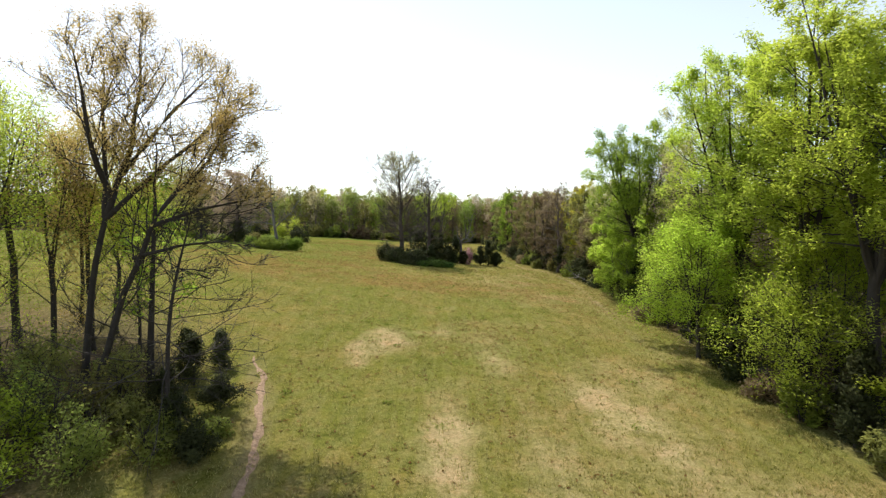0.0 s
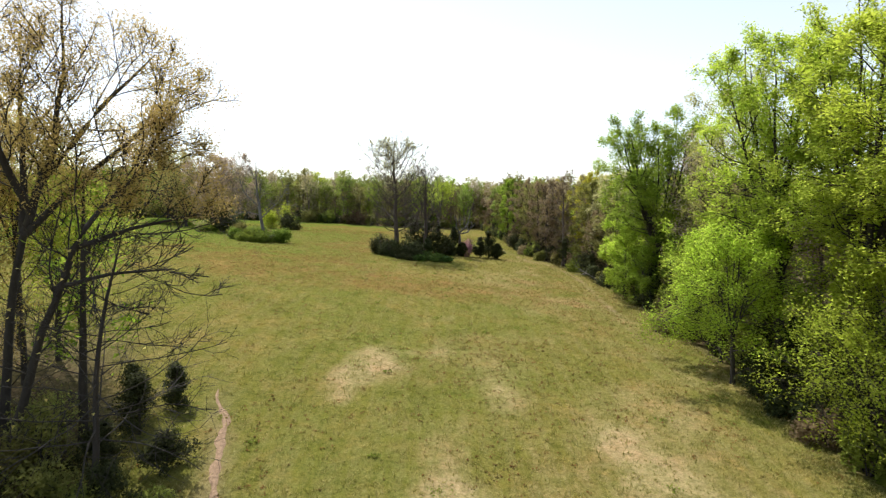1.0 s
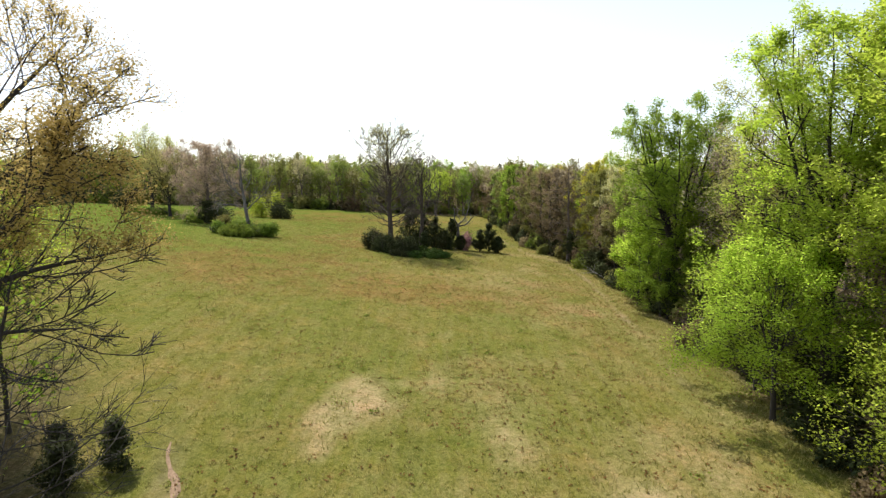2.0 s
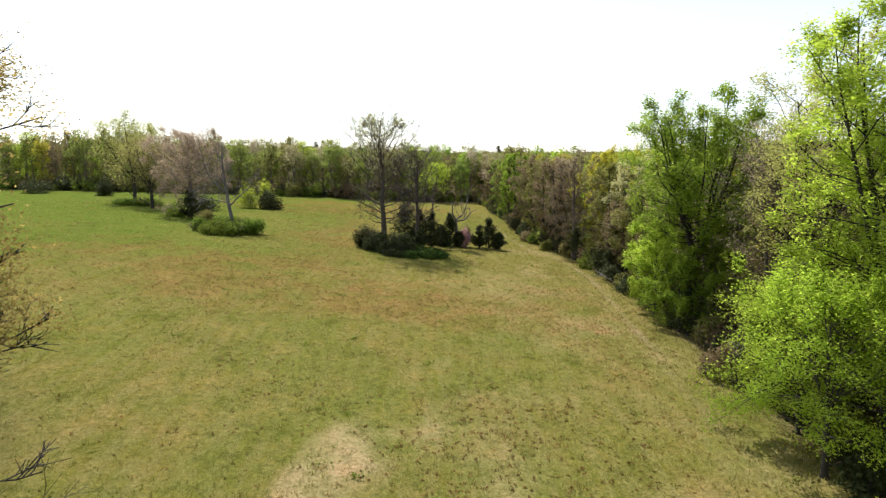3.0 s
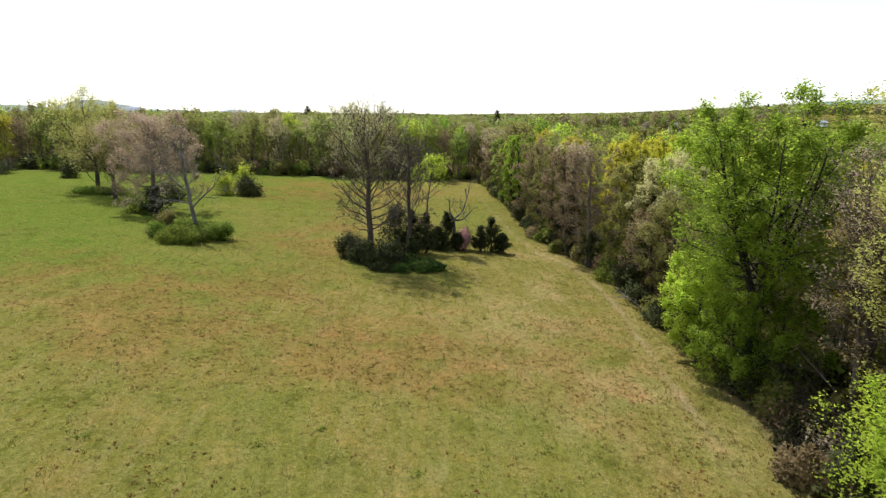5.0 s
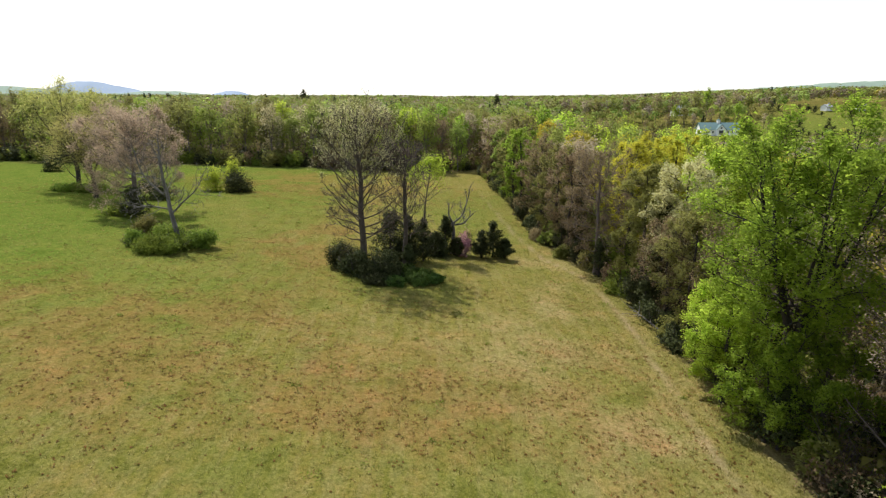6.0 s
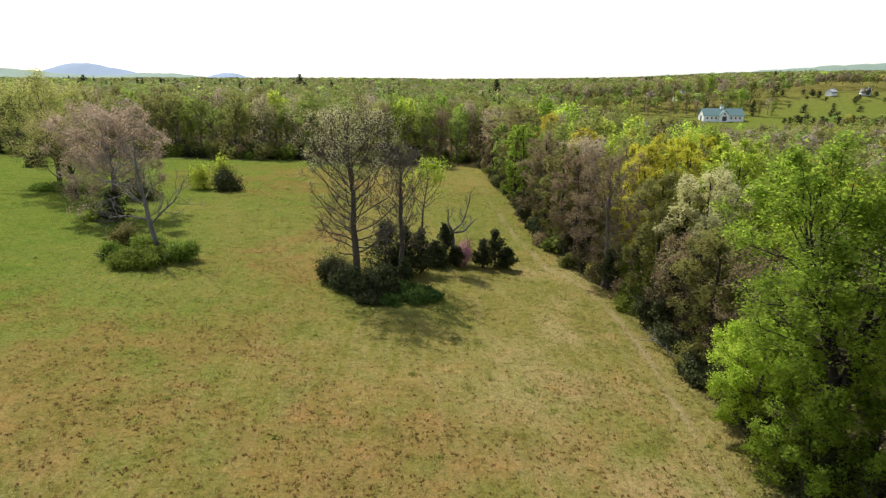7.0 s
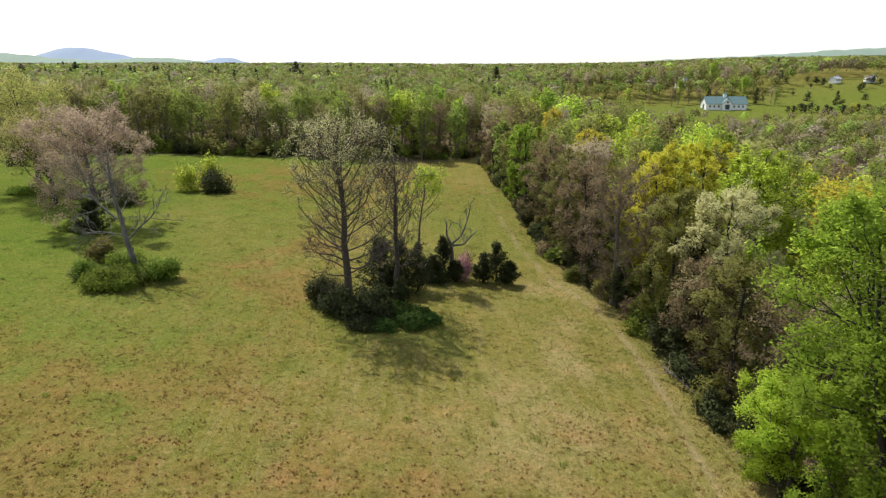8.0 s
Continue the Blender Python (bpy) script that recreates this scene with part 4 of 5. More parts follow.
crowned(215, "bright green tree behind the cream one", 27.6, 84.0, 14.6, 0.24, "bright", 19000, 3.6, 0.1)
crowned(230, "bright green tree deeper in the wood", 27.0, 71.5, 13.0, 0.24, "bright", 15000, 3.2, 0.1)
crowned(231, "bare brown-grey twiggy tree", 24.2, 66.0, 11.5, 0.18, "mauve", 8000, 2.6, 0.06, bark=BARK_PINK)
crowned(232, "olive brown budding tree", 15.8, 93.4, 11.6, 0.2, "brown", 12000, 2.7, 0.075)
crowned(233, "olive brown budding tree", 15.6, 99.6, 12.0, 0.2, "olive", 12000, 2.6, 0.085)
crowned(212, "russet brown budding tree", 14.8, 106.0, 12.2, 0.22, "brown", 11000, 2.8, 0.085)
crowned(213, "green leafing tree at the wood's edge", 13.8, 117.0, 12.8, 0.22, "deep", 13000, 2.6, 0.1)
crowned(234, "olive brown budding tree", 13.6, 124.0, 11.2, 0.2, "olive", 8000, 2.4, 0.11)
crowned(235, "green leafing tree at the wood's edge", 13.2, 134.0, 11.4, 0.2, "fresh", 8000, 2.5, 0.12)
crowned(236, "bare brown-grey twiggy tree", 12.4, 146.0, 10.4, 0.2, "brown", 6000, 2.4, 0.11)
set_down(make_cedar("red_cedar", "tall dark cedar among the budding trees", 237, 10.4, 1.5, 6500, 0.11), 20.6, 79.2)
set_down(make_cedar("red_cedar", "tall dark cedar among the budding trees", 238, 9.6, 1.4, 5200, 0.12), 17.2, 96.4)
for k in range(58):
    rng = np.random.default_rng(300 + k)
    y = 22.0 + k * 2.45
    x = float(east_edge(y)) + rng.uniform(0.4, 1.5)
    if 49 < y < 56 or 38 < y < 46:
        x += 1.2
    leaf = ["cedar", "olive", "cedar", "shrub", "brown", "cedar", "olive"][k % 7]
    w, h = rng.uniform(1.1, 1.9), rng.uniform(1.4, 3.4)
    if k % 4 == 2:
        set_down(make_cedar("red_cedar", "dark cedar at the edge of the eastern wood", 320 + k, h + 1.0, 0.75 * w + 0.3, 1900, 0.11), x, y)
    else:
        set_down(make_shrub("edge_shrub", "dark brushy shrub along the wood's edge", 320 + k, leaf, w, h, 2000, 0.10, group="edge shrubs", stems=12, lumps=9), x, y)

for k, (x, y, w, h) in enumerate([(19.2, 24.2, 1.3, 3.6), (18.9, 26.6, 1.2, 3.0), (20.2, 27.6, 1.3, 4.6), (19.0, 31.6, 1.2, 3.4), (20.0, 33.4, 1.3, 4.4), (18.9, 36.0, 1.1, 2.8), (20.0, 38.2, 1.3, 4.2), (20.6, 42.4, 1.3, 4.0), (21.0, 30.0, 1.4, 5.2), (21.2, 35.8, 1.4, 5.0)]):
    set_down(make_cedar("red_cedar", "dark cedar beneath the bright edge trees", 640 + k, h, w, 3000, 0.085), x, y)

# ---------- woods behind: repeats of a few kinds ----------
def stock(seed, leaf, h, reach, n, size, bark=None, shape="round", first=0.2):
    return make_tree("forest_tree", "forest tree in %s spring leaf" % {"brown": "russet", "mauve": "mauve", "cream": "pale cream", "deep": "deep green", "olive": "olive"}.get(leaf, "fresh green"), seed,
                     forked(seed, h, 0.2, reach * 0.55, 4, 0.38, (0.3, 0.2), 0.9), bark or BARK_WOODS, leaf, n, size, 0.36, group="woods", limbs=8, reach=reach, first=first, up=0.5, subs=3, twigs=0, sides=(5, 3, 3), steps=(3, 1), shape=shape, split=False, soften=0.72)


STOCK = [stock(400, "fresh", 12.6, 2.6, 1800, 0.185), stock(401, "bright", 12.4, 2.5, 1700, 0.18), stock(402, "deep", 13, 2.4, 1800, 0.185), stock(403, "olive", 12.6, 2.5, 1700, 0.18), stock(404, "brown", 12, 2.5, 1600, 0.14), stock(405, "mauve", 12, 2.5, 1500, 0.13), stock(406, "cream", 11.5, 2.4, 1600, 0.15), stock(407, "yellow", 12.4, 2.5, 1700, 0.18)]
PLACED = [(21, 28.4), (21.2, 34.6), (20, 40), (18.9, 58), (24, 54.6), (21.4, 46.6), (21.6, 52), (17, 38.8), (27.6, 53), (19.8, 71), (20.8, 67.6), (19.4, 80.4), (21.4, 76.6), (19.6, 75), (17, 86.6), (21.8, 91.5), (27.6, 94.5), (21, 111), (27.6, 84), (27, 71.5), (24.2, 66), (15.8, 93.4), (15.6, 99.6), (14.8, 106), (13.8, 117), (13.6, 124), (13.2, 134), (12.4, 146), (23.5, 20), (22.4, 50.5), (27.5, 32.5), (27, 41.5), (19.6, 40.6), (21.4, 31.5), (24.5, 80), (24, 87)]
used = set()


FINE = {k: stock(410 + k, leaf, h, 2.7, 5600, 0.105) for k, leaf, h in ((0, "fresh", 12), (1, "bright", 12), (2, "deep", 12.5), (3, "olive", 12), (4, "brown", 11.5), (5, "mauve", 11.5), (6, "cream", 10.5), (7, "yellow", 11.5))}


def plant(x, y, weights, rng, gap=3.8):
    if 46 < y < 57 and 16 < x < 25:
        return
    if any((x - a) ** 2 + (y - b) ** 2 < gap * gap for a, b in PLACED):
        return
    PLACED.append((x, y))
    k = int(rng.choice(len(STOCK), p=np.array(weights) / sum(weights)))
    s, turn = rng.uniform(0.82, 1.15), rng.uniform(0, 360)
    near = y < 112 and x < 40 and k in FINE
    first = FINE[k] if near else STOCK[k]
    if first.name not in used:
        used.add(first.name)
        set_down(first, x, y, turn, s)
    else:
        copy_down(first, x, y, turn, s)


rng = np.random.default_rng(7)
for _ in range(700):                       # the eastern wood
    y = rng.uniform(18, 175)
    x = float(east_edge(y)) + 2.2 + rng.uniform(0, 1) ** 1.4 * 34
    deep_in = x > float(east_edge(y)) + 9
    plant(x, y, (2, 2.5, 1, 1, 0.6, 0.6, 0.2, 0.2) if y < 44 else (1.2, 0.5, 0.3, 1.6, 1.6, 1.8, 0.2, 0.1) if y < 72 else (2.6, 1.6, 1.0, 1.8, 0.9, 0.7, 0.2, 0.7) if deep_in else (1.0, 0.3, 0.5, 2.2, 2.2, 1.0, 0.2, 0.2), rng, 4.2)
for _ in range(700):                       # the wood at the back of the meadow
    x = rng.uniform(-110, 30)
    y = float(back_edge(x)) + 1.5 + rng.uniform(0, 26)
    plant(x, y, (3.6, 0.7, 1.0, 2.6, 1.3, 0.9, 0.2, 0.04), rng, 3.5)

for k, (x, y, leaf) in enumerate([(20.0, 52.5, "brown"), (22.5, 48.5, "mauve"), (20.6, 55.0, "olive"), (25.5, 56.0, "brown"), (26.5, 50.5, "olive"), (22.4, 57.2, "mauve"), (24.6, 59.4, "brown"), (21.6, 61.4, "olive"), (23.6, 52.4, "brown"), (20.4, 50.2, "mauve"), (27.6, 58.4, "olive")]):
    set_down(make_shrub("bramble_thicket", "tangled brown leafless bramble thicket", 460 + k, leaf, 2.4, 3.0 + 0.4 * (k % 3), 2600, 0.09, stems=26, group="brambles", bark=BARK_PINK), x, y)
# undergrowth in the woods
BRUSH = [make_shrub("undergrowth_bush", "leafy undergrowth bush among forest trunks", 440 + k, leaf, 1.9, 2.6, 480, 0.19, group="woodland undergrowth", stems=5) for k, leaf in enumerate(("shrub", "olive", "brown", "fresh", "cedar"))]
spots = [(float(east_edge(y)) + rng.uniform(1.6, 11), y) for y in rng.uniform(72, 165, 60)] + [(rng.uniform(20.5, 33), y) for y in rng.uniform(44, 74, 60)] + [(x, float(back_edge(x)) + rng.uniform(0, 12)) for x in rng.uniform(-108, 26, 240)]
for k, (x, y) in enumerate(spots):
    b = BRUSH[k % 5]
    sc = rng.uniform(0.7, 1.6)
    if k < 5:
        set_down(b, x, y, 70 * k, sc)
    else:
        copy_down(b, x, y, 70 * k, sc)

# ---------- grass and weeds ----------
def grass():
    rng = np.random.default_rng(77)
    n = 42000
    x, y = 17.5 - 85 * rng.uniform(0, 1, n) ** 1.7, 20 + 120 * rng.uniform(0, 1, n) ** 1.7 - 18 * rng.uniform(0, 1, n) ** 3
    ok = (x < east_edge(y) + 0.6) & (covers(x, y)[3] < 0.6) & (covers(x, y)[4] < 0.3)
    x, y = x[ok], y[ok]
    n, k = len(x), 5
    c = np.stack([x, y, turf(x, y) - 0.02], -1)[:, None] + rng.normal(0, 0.09, (n, k, 3)) * [1, 1, 0.1]
    lean = rng.normal(0, 0.45, (n, k, 3)) * [1, 1, 0]
    h = (rng.uniform(0.06, 0.2, (n, 1)) * rng.uniform(0.6, 1.2, (n, k)))[..., None]
    side = rng.normal(0, 1, (n, k, 3)) * [1, 1, 0]
    side *= 0.022 / (np.linalg.norm(side, axis=-1, keepdims=True) + 1e-9)
    V = np.stack([c - side, c + side, c + (lean + [0, 0, 1]) * h], 2).reshape(-1, 3)
    me = mesh_from("grass", V, np.arange(len(V)).reshape(-1, 3))
    me.materials.append(BLADE)
    tagged(new("grass", me), "tufts of dry and green meadow grass", "grass", kind="stuff")
    # dark dock and sorrel rosettes, thickest in the reddish stretches
    n = 52000
    x, y = 17 - 80 * rng.uniform(0, 1, n) ** 1.3, 20 + 112 * rng.uniform(0, 1, n) ** 1.15
    cov, clump = covers(x, y), fbm(x, y, 0.2, 8)
    ok = (x < east_edge(y)) & (cov[3] < 0.4) & (cov[4] < 0.3) & (rng.uniform(0, 1, n) < (0.03 + 0.8 * cov[1] + 1.8 * np.clip(clump - 0.5, 0, 1)) * (1 - 0.8 * np.clip(cov[0], 0, 1)))
    x, y = x[ok], y[ok]
    n, k = len(x), 6
    s = (rng.uniform(0.025, 0.085, (n, 1, 1)) * (0.7 + 0.6 * clump[ok][:, None, None]))
    c = np.stack([x, y, turf(x, y) + 0.035], -1)[:, None] + rng.normal(0, 1, (n, k, 3)) * s * [1, 1, 0.22]
    n = 260
    bx, by = rng.uniform(-50, 16, n), rng.uniform(22, 150, n)
    ok = bx < east_edge(by) - 1
    bx, by = bx[ok], by[ok]
    big = np.stack([bx, by, turf(bx, by) + 0.08], -1)[:, None] + rng.normal(0, 1, (len(bx), 34, 3)) * rng.uniform(0.1, 0.30, (len(bx), 1, 1)) * [1.3, 1, 0.25]
    c, big = c.reshape(-1, 3), big.reshape(-1, 3)
    me = mesh_from("weeds", *leaf_cards(rng, c, 0.043, 2.6, 0.6))
    me.materials.append(WEED)
    tall = mesh_from("tall_weeds", *leaf_cards(rng, big, 0.055, 0.8, 0.6))
    tall.materials.append(LEAF["shrub"])
    tagged(new("tall_weeds", tall), "scattered clumps of tall green weeds", "weeds", kind="stuff")
    tagged(new("weeds", me), "scattered dark dock and sorrel plants", "weeds", kind="stuff")


grass()

# ---------- far woods ----------
def far_woods():
    rng = np.random.default_rng(5)
    kinds = ["fresh", "bright", "deep", "olive", "brown", "mauve", "cedar", "yellow"]
    bins = {k: ([], [], [0], [], []) for k in kinds}
    trunks = []
    for lo, hi, step, cards, share in ((120, 330, 5.6, 170, 0.105), (330, 800, 8.0, 84, 0.15), (800, 2300, 23, 36, 0.25)):
        rad = lo
        while rad < hi:
            n = int(rad * 1.4 / step)
            th = -0.7 + 1.42 * (np.arange(n) + rng.uniform(0, 1, n)) / n
            rr = rad + rng.uniform(0, step, n)
            xs, ys = rr * np.sin(th), rr * np.cos(th)
            cover, zs, patches = covers(xs, ys)[5], land(xs, ys), fbm(xs, ys, 0.012, 9)
            for x, y, z, cov, patch in zip(xs, ys, zs, cover, patches):
                if y < 186 and -112 < x < 48 or y < 60 or x < 48 and y < 175 and x > 0 or (cov < 0.5 and (rng.uniform() > 0.05 or x < 215)):
                    continue
                w = np.array([3.0, 0.35, 1.0, 3.4, 0.5 + 4 * max(0, patch - 0.5), 0.6, 0.2 + 3 * max(0, 0.42 - patch), 0.12])
                if 30 < x < 330 and y < 345:      # bare budding woods down in the dip
                    w = np.array([1.8, 0.3, 0.6, 2.2, 1.0, 1.6, 0.12, 0.12])
                k = kinds[int(rng.choice(8, p=w / w.sum()))]
                h = rng.uniform(10, 14) * (1.12 if k == "cedar" else 1) * (0.62 if 285 < y < 365 and 60 < x < 290 else 0.92 if z < -5 else 1)
                if cov < 0.5:
                    h *= 0.55
                wd = (2.0 if k == "cedar" else 3.3) * (step / 5.6) ** 0.7 * rng.uniform(0.7, 1.15) * (h / 11)
                c0 = np.array([x, y, z + h * 0.62])
                half = np.array([wd, wd, h * 0.38])
                taper = (lambda p: np.where(p[:, 2:3] > -9, p * np.concatenate([np.repeat(np.clip(0.62 - 0.55 * p[:, 2:3], 0.08, 1), 2, 1), np.ones((len(p), 1))], 1), p)) if k == "cedar" else (lambda p: p)
                many, size = cards, share
                d = rng.normal(0, 1, (many, 3))
                d /= np.linalg.norm(d, axis=1)[:, None]
                d[:, 2] = np.where(d[:, 2] < -0.5, -d[:, 2], d[:, 2])
                c = c0 + taper(d) * rng.uniform(0.62, 1.05, (many, 1)) ** 0.6 * half * (0.8 + 0.25 * np.sin(5 * d[:, :1] + x) * np.sin(4 * d[:, 1:2] + y))
                V, Q = leaf_cards(rng, c, size * wd, 0.5, 0.7, d + [0, 0, 0.3])
                V, N = rounded(V, c0 - [0, 0, 0.25 * half[2]], half, 0.8)
                bn = bins[k]
                bn[0].append(V)
                bn[4].append(N)
                bn[1].append(Q + bn[2][0])
                bn[2][0] += len(V)
                bn[3].append(np.full(len(V), rng.uniform(-0.5, 0.35), np.float32))
                if step < 7:
                    trunks.append((np.array([(x, y, z - 0.2), (x + 0.1, y, z + h * 0.6)]), np.array([0.2, 0.08]), 4))
            rad += step
    root = thing("far_woods", "wide hazy spring forest reaching to the horizon", "forest", kind="stuff")
    for k, (V, Q, _, tints, N) in bins.items():
        if V:
            me = crown_mesh(np.concatenate(V), np.concatenate(Q), normals=np.concatenate(N))
            me.attributes.new("tint", "FLOAT", "POINT").data.foreach_set("value", np.concatenate(tints))
            part("canopy", me, FAR[k], root)
    part("trunks", mesh_from("trunks", *tubes(trunks)), BARK, root)


far_woods()


# ---------- buildings and hills far off ----------
WHITE = plain_material("white_boards", (0.72, 0.72, 0.70), (0.82, 0.81, 0.79), 0.8, 0.6)
ROOF = plain_material("green_grey_metal_roof", (0.07, 0.135, 0.135), (0.11, 0.18, 0.18), 0.5, 0.6)
DARK = plain_material("dark_opening", (0.02, 0.025, 0.04), (0.05, 0.05, 0.06), 1.0, 0.4)
GREY_ROOF = plain_material("grey_roof", (0.30, 0.31, 0.33), (0.42, 0.43, 0.45), 0.6, 0.6)


def box(bm, x0, x1, y0, y1, z0, z1):
    m = Matrix.Translation(((x0 + x1) / 2, (y0 + y1) / 2, (z0 + z1) / 2)) @ Matrix.Diagonal((x1 - x0, y1 - y0, z1 - z0, 1))
    bmesh.ops.create_cube(bm, size=1, matrix=m)


def prism(bm, outline, along_axis, lo, hi):
    """A solid from an outline of (across, up), pushed along x or y."""
    at = (lambda a, z, v: (v, a, z)) if along_axis == "x" else (lambda a, z, v: (a, v, z))
    rings = [[bm.verts.new(at(a, z, v)) for a, z in outline] for v in (lo, hi)]
    n = len(outline)
    bm.faces.new(rings[0])
    bm.faces.new(rings[1][::-1])
    for i in range(n):
        bm.faces.new((rings[0][i], rings[1][i], rings[1][(i + 1) % n], rings[0][(i + 1) % n]))
    bmesh.ops.recalc_face_normals(bm, faces=bm.faces)


def solid(name, material, parent, fill, label=""):
    bm = bmesh.new()
    fill(bm)
    me = bpy.data.meshes.new(name)
    bm.to_mesh(me)
    bm.free()
    return part(name, me, material, parent, label)


def gable_roof(bm, half, eave, ridge, lo, hi, axis, over=0.5, t=0.22):
    k = (ridge - eave) / half
    o = half + over
    prism(bm, [(-o, eave - over * k), (0, ridge), (o, eave - over * k), (o, eave - over * k + t), (0, ridge + t), (-o, eave - over * k + t)], axis, lo, hi)


def barn(x, y, turn):
    root = thing("barn", "long white barn with a green-grey metal roof and cupola", "barn")
    L, D, eave, ridge = 11.0, 4.8, 3.1, 6.6
    solid("wall", WHITE, root, lambda bm: prism(bm, [(-D, -0.6), (D, -0.6), (D, eave), (0, ridge), (-D, eave)], "x", -L, L))
    solid("roof", ROOF, root, lambda bm: gable_roof(bm, D, eave, ridge, -L - 0.5, L + 0.5, "x"))
    solid("gable", WHITE, root, lambda bm: prism(bm, [(-2.6, -0.6), (2.6, -0.6), (2.6, eave), (0, 5.7), (-2.6, eave)], "y", -D - 1.2, 0), "white cross gable over the door")
    solid("roof", ROOF, root, lambda bm: gable_roof(bm, 2.6, eave, 5.7, -D - 1.6, 0, "y", 0.35))
    door = solid("door", DARK, root, lambda bm: box(bm, -1.2, 1.2, -D - 1.3, -D - 1.2, 0, 2.6), "dark open barn door")
    solid("door_frame", WHITE, door, lambda bm: [box(bm, a, a + 0.2, -D - 1.36, -D - 1.2, 0, 2.8) for a in (-1.4, 1.2)])
    solid("window", DARK, root, lambda bm: box(bm, -0.5, 0.5, -D - 1.3, -D - 1.2, 3.4, 4.4))
    for i in range(3):
        for sx in (-1, 1):
            cx = sx * (4.2 + 2.4 * i)
            w = solid("window", DARK, root, lambda bm: box(bm, cx - 0.45, cx + 0.45, -D - 0.06, -D, 1.0, 2.1))
            solid("frame", WHITE, w, lambda bm: [box(bm, cx - 0.6, cx + 0.6, -D - 0.1, -D, z, z + 0.13) for z in (0.87, 2.1)])
    solid("window", DARK, root, lambda bm: box(bm, -L - 0.06, -L, -1.2, 1.2, 0, 2.6), "dark side door")
    cup = solid("cupola", WHITE, root, lambda bm: box(bm, -0.8, 0.8, -0.8, 0.8, ridge - 0.6, ridge + 1.4))
    solid("roof", ROOF, cup, lambda bm: bmesh.ops.create_cone(bm, cap_ends=True, segments=4, radius1=1.4, radius2=0.05, depth=1.1, matrix=Matrix.Translation((0, 0, ridge + 1.95)) @ pose(0, 0, 0, 0, 0, 45)))
    set_down(root, x, y, turn, 1.0, 0)


def cottage(x, y, turn, L, D, eave, ridge, label, roof):
    root = thing("farmhouse", label, "house")
    solid("wall", WHITE, root, lambda bm: prism(bm, [(-D, -0.8), (D, -0.8), (D, eave), (0, ridge), (-D, eave)], "x", -L, L))
    solid("roof", roof, root, lambda bm: gable_roof(bm, D, eave, ridge, -L - 0.4, L + 0.4, "x", 0.4))
    solid("chimney", GREY_ROOF, root, lambda bm: box(bm, L * 0.5, L * 0.5 + 0.9, -0.4, 0.5, ridge - 1, ridge + 1.2))
    for i in range(4):
        cx = -L + (i + 0.5) * L / 2
        solid("window", DARK, root, lambda bm: box(bm, cx - 0.5, cx + 0.5, -D - 0.05, -D, eave * 0.45, eave * 0.8))
    set_down(root, x, y, turn, 1.0, 0)


barn(168, 380, -6)
cottage(180, 462, 10, 7, 4.0, 4.2, 7.0, "white farmhouse half hidden by trees", GREY_ROOF)
cottage(274, 446, 25, 3.0, 2.2, 2.2, 3.4, "small white house beyond the pasture", GREY_ROOF)
cottage(296, 444, -15, 2.8, 2.2, 2.2, 3.4, "small white farm building far off", GREY_ROOF)


for x, y, h, k in [(150, 400, 1.15, 2), (158, 404, 1.0, 3), (181, 398, 1.25, 0), (189, 400, 1.2, 2), (196, 391, 0.7, 3), (202, 388, 0.75, 0), (143, 392, 0.9, 4), (120, 402, 0.75, 1), (112, 400, 0.8, 3), (163, 402, 0.8, 5), (132, 398, 0.6, 4), (175, 405, 1.1, 4), (205, 398, 0.8, 5), (108, 408, 0.8, 0), (160, 430, 1.1, 4), (167, 427, 1.0, 0), (176, 430, 1.15, 3), (184, 432, 1.2, 2), (150, 432, 1.1, 4), (140, 428, 1.0, 3), (192, 430, 1.1, 5), (130, 430, 1.0, 4), (120, 428, 1.0, 0), (203, 432, 1.0, 4), (110, 430, 0.9, 3), (100, 424, 1.0, 5), (92, 420, 0.9, 4), (214, 436, 0.9, 3)]:
    copy_down(STOCK[k], x, y, x * 7, h * (1.35 if y > 419 else 1.1))
pine = make_cedar("pine_tree", "tall dark pine above the far woods", 555, 18, 4.6, 1600, 0.42, full=0.7)
set_down(pine, 40, 400)
for x, y, k in [(-77, 400, 0.95), (-150, 380, 0.8), (-60, 330, 0.75), (8, 195, 0.6), (-215, 420, 0.9), (-238, 405, 0.85), (20, 330, 0.7), (-110, 300, 0.7), (167, 398, 0.55), (195, 396, 0.55)]:
    copy_down(pine, x, y, x, k)
cedar = make_cedar("red_cedar", "round dark cedar out in the far pasture", 556, 4.6, 2.6, 700, 0.26, full=0.4)
set_down(cedar, 228, 400)
rng = np.random.default_rng(91)
for k in range(44):
    x, y = rng.uniform(226, 345), rng.uniform(366, 452)
    copy_down(cedar, x, y, 40 * k, rng.uniform(0.45, 1.0))
for k in range(16):                        # a hedge below the pasture
    copy_down(cedar, 196 + 3.4 * k + rng.uniform(-1, 1), 366 - 0.5 * k + rng.uniform(-2, 2), 70 * k, rng.uniform(0.6, 1.0))


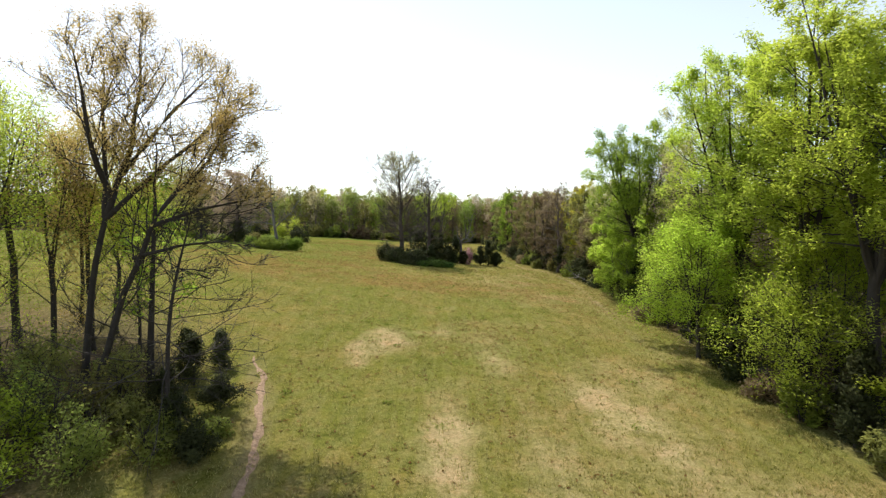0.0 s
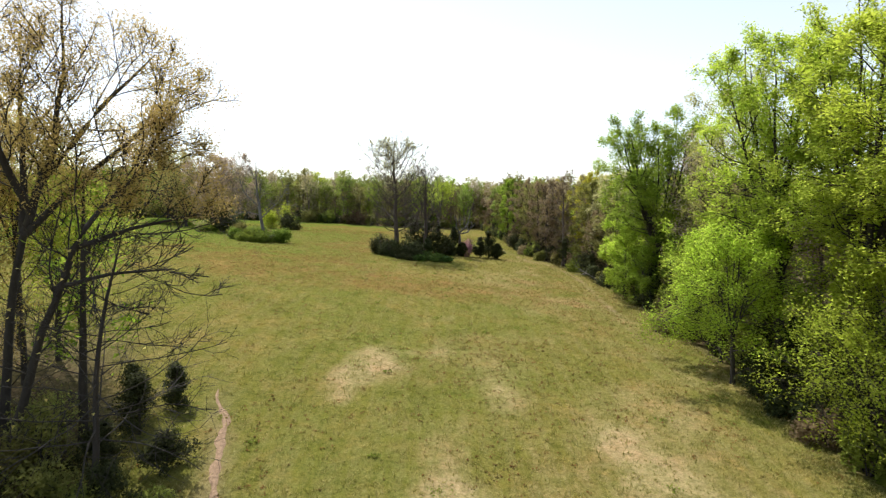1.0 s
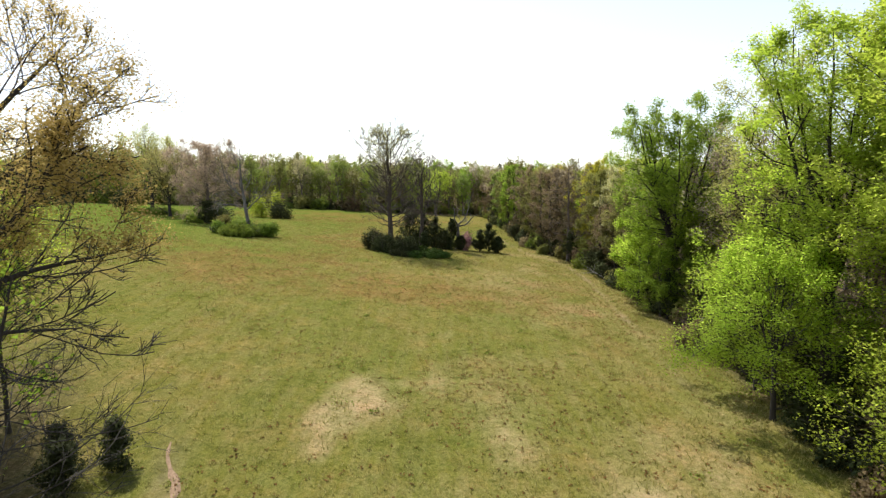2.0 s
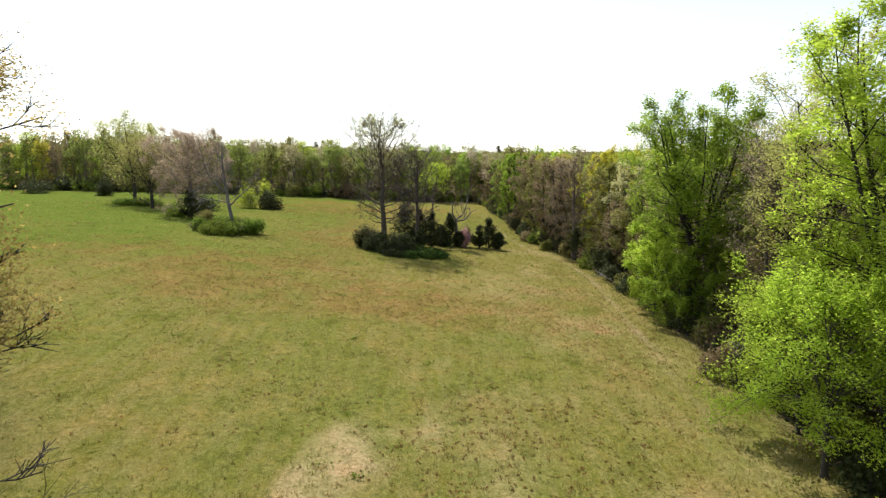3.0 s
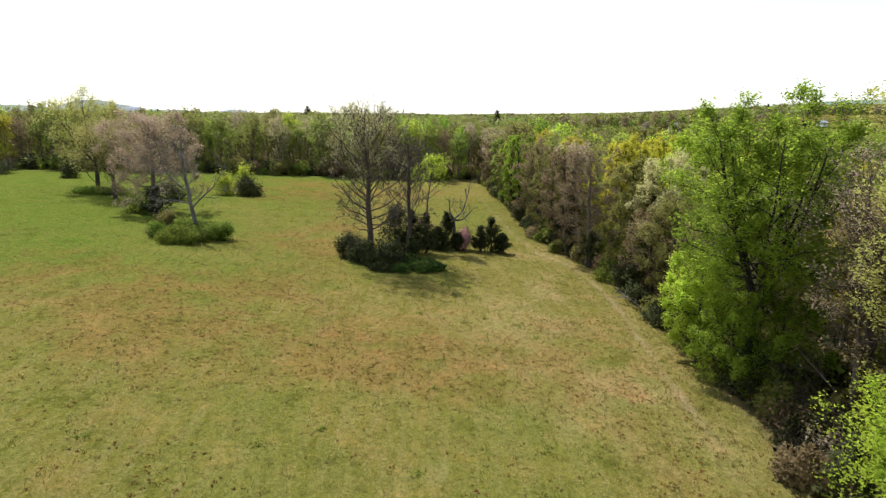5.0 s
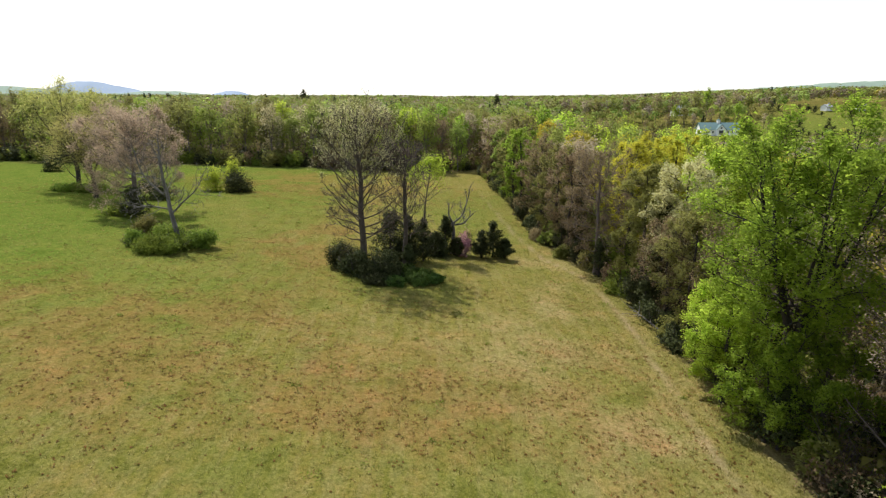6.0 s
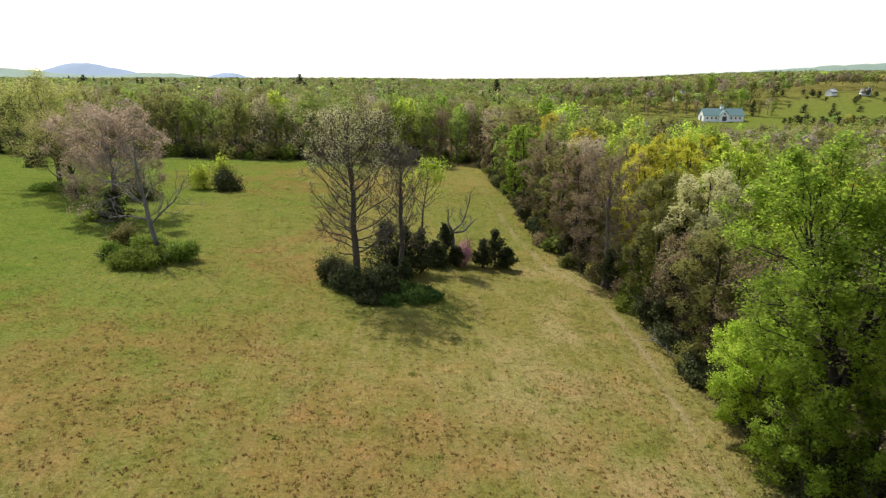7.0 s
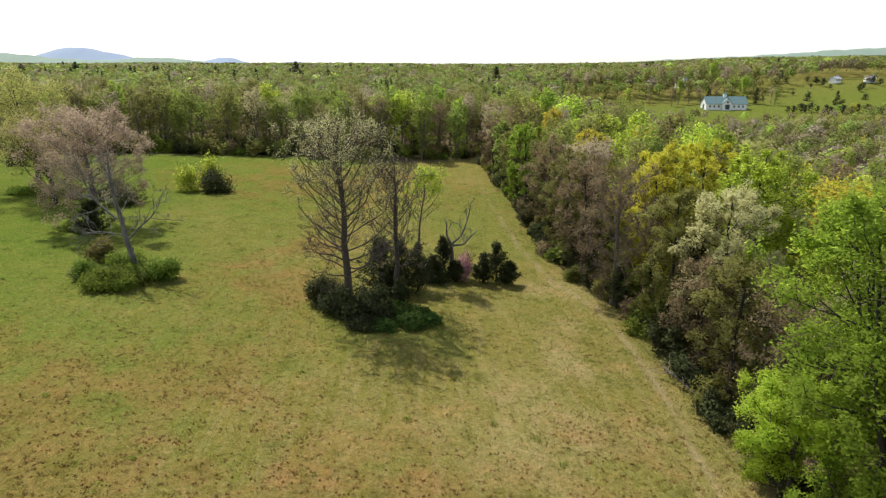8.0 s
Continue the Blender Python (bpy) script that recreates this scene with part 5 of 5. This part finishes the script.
def hills():
    """Long wooded hills on the skyline, with the haze of distance put into their colours."""
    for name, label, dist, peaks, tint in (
            ("hill_1", "wooded mountain on the skyline, distance haze painted in as blue", 4300, ((-2480, 94, 300), (-2160, 64, 330), (-1400, 62, 170), (-900, 34, 220)), ((0.21, 0.27, 0.36), (0.25, 0.31, 0.40))),
            ("hill_2", "green hill before the mountain, haze painted into its colour", 3700, ((-2900, 82, 560), (-1560, 52, 330), (-2300, 40, 500), (2450, 78, 700), (3200, 80, 700), (1500, 40, 600)), ((0.16, 0.22, 0.17), (0.22, 0.28, 0.22)))):
        # base colour of the woods with aerial haze already mixed in
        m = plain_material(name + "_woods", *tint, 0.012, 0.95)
        xs = np.linspace(-4200, 4200, 240)
        top = sum(h * np.exp(-((xs - c) / w) ** 2) for c, h, w in peaks) + 3 * np.sin(xs / 40) * np.sin(xs / 23) - 12
        rows = []
        for f, dy in ((0, -350), (0.35, -230), (0.72, -110), (0.93, -35), (1.0, 0), (0.9, 60), (0, 300)):
            rows.append(np.stack([xs, np.full_like(xs, dist + dy), -20 + (top + 20) * f + 2 * np.sin(xs / 31 + dy) * f], -1))
        V = np.concatenate(rows)
        n = len(xs)
        i = (np.arange(len(rows) - 1)[:, None] * n + np.arange(n - 1)[None]).ravel()
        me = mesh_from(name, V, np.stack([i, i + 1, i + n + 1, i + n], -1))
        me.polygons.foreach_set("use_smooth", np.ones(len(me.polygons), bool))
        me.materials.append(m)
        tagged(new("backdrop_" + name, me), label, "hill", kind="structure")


hills()


# ---------- fallen wood at the eastern edge ----------
def fallen(seed, label, x, y, length, turn, r, bark):
    rng = np.random.default_rng(seed)
    root = thing("fallen_branch", label, "branch")
    main = twig_line(rng, (0, 0, r + 0.1), (1, 0, 0.06), length, 7, 0.05, 0.09)
    part("stem", mesh_from("stem", *tubes([(main, np.linspace(r, r * 0.3, 8), 6)])), bark, root)
    for i in range(7):
        p, d = along(main, rng.uniform(0.2, 1))
        b = twig_line(rng, p, fan_out(rng, d, rng.uniform(0.5, 1.0), rng.uniform(0, 3.14)), length * rng.uniform(0.2, 0.45), 3, 0.1, 0.15)
        b[:, 2] = np.maximum(b[:, 2], 0.05)
        part("twig", mesh_from("twig", *tubes([(b, np.linspace(r * 0.4, 0.01, 4), 4)])), bark, root)
    set_down(root, x, y, turn, 1.0, 0)


fallen(701, "pale fallen branch at the foot of the wood", 18.2, 70.4, 4.2, 118, 0.07, BARK_PALE)
fallen(702, "pale fallen branch lying on the grass edge", 17.8, 72.4, 3.2, 60, 0.05, BARK_PALE)
fallen(703, "dark fallen log half in the grass", 17.2, 51.0, 3.4, 20, 0.12, BARK_DARK)
fallen(704, "grey fallen limb among the brambles", 18.8, 48.6, 4.0, 95, 0.06, BARK_PALE)
fallen(705, "grey dead branch under the dead tree", -25.8, 86.4, 3.4, 200, 0.06, BARK_PALE)
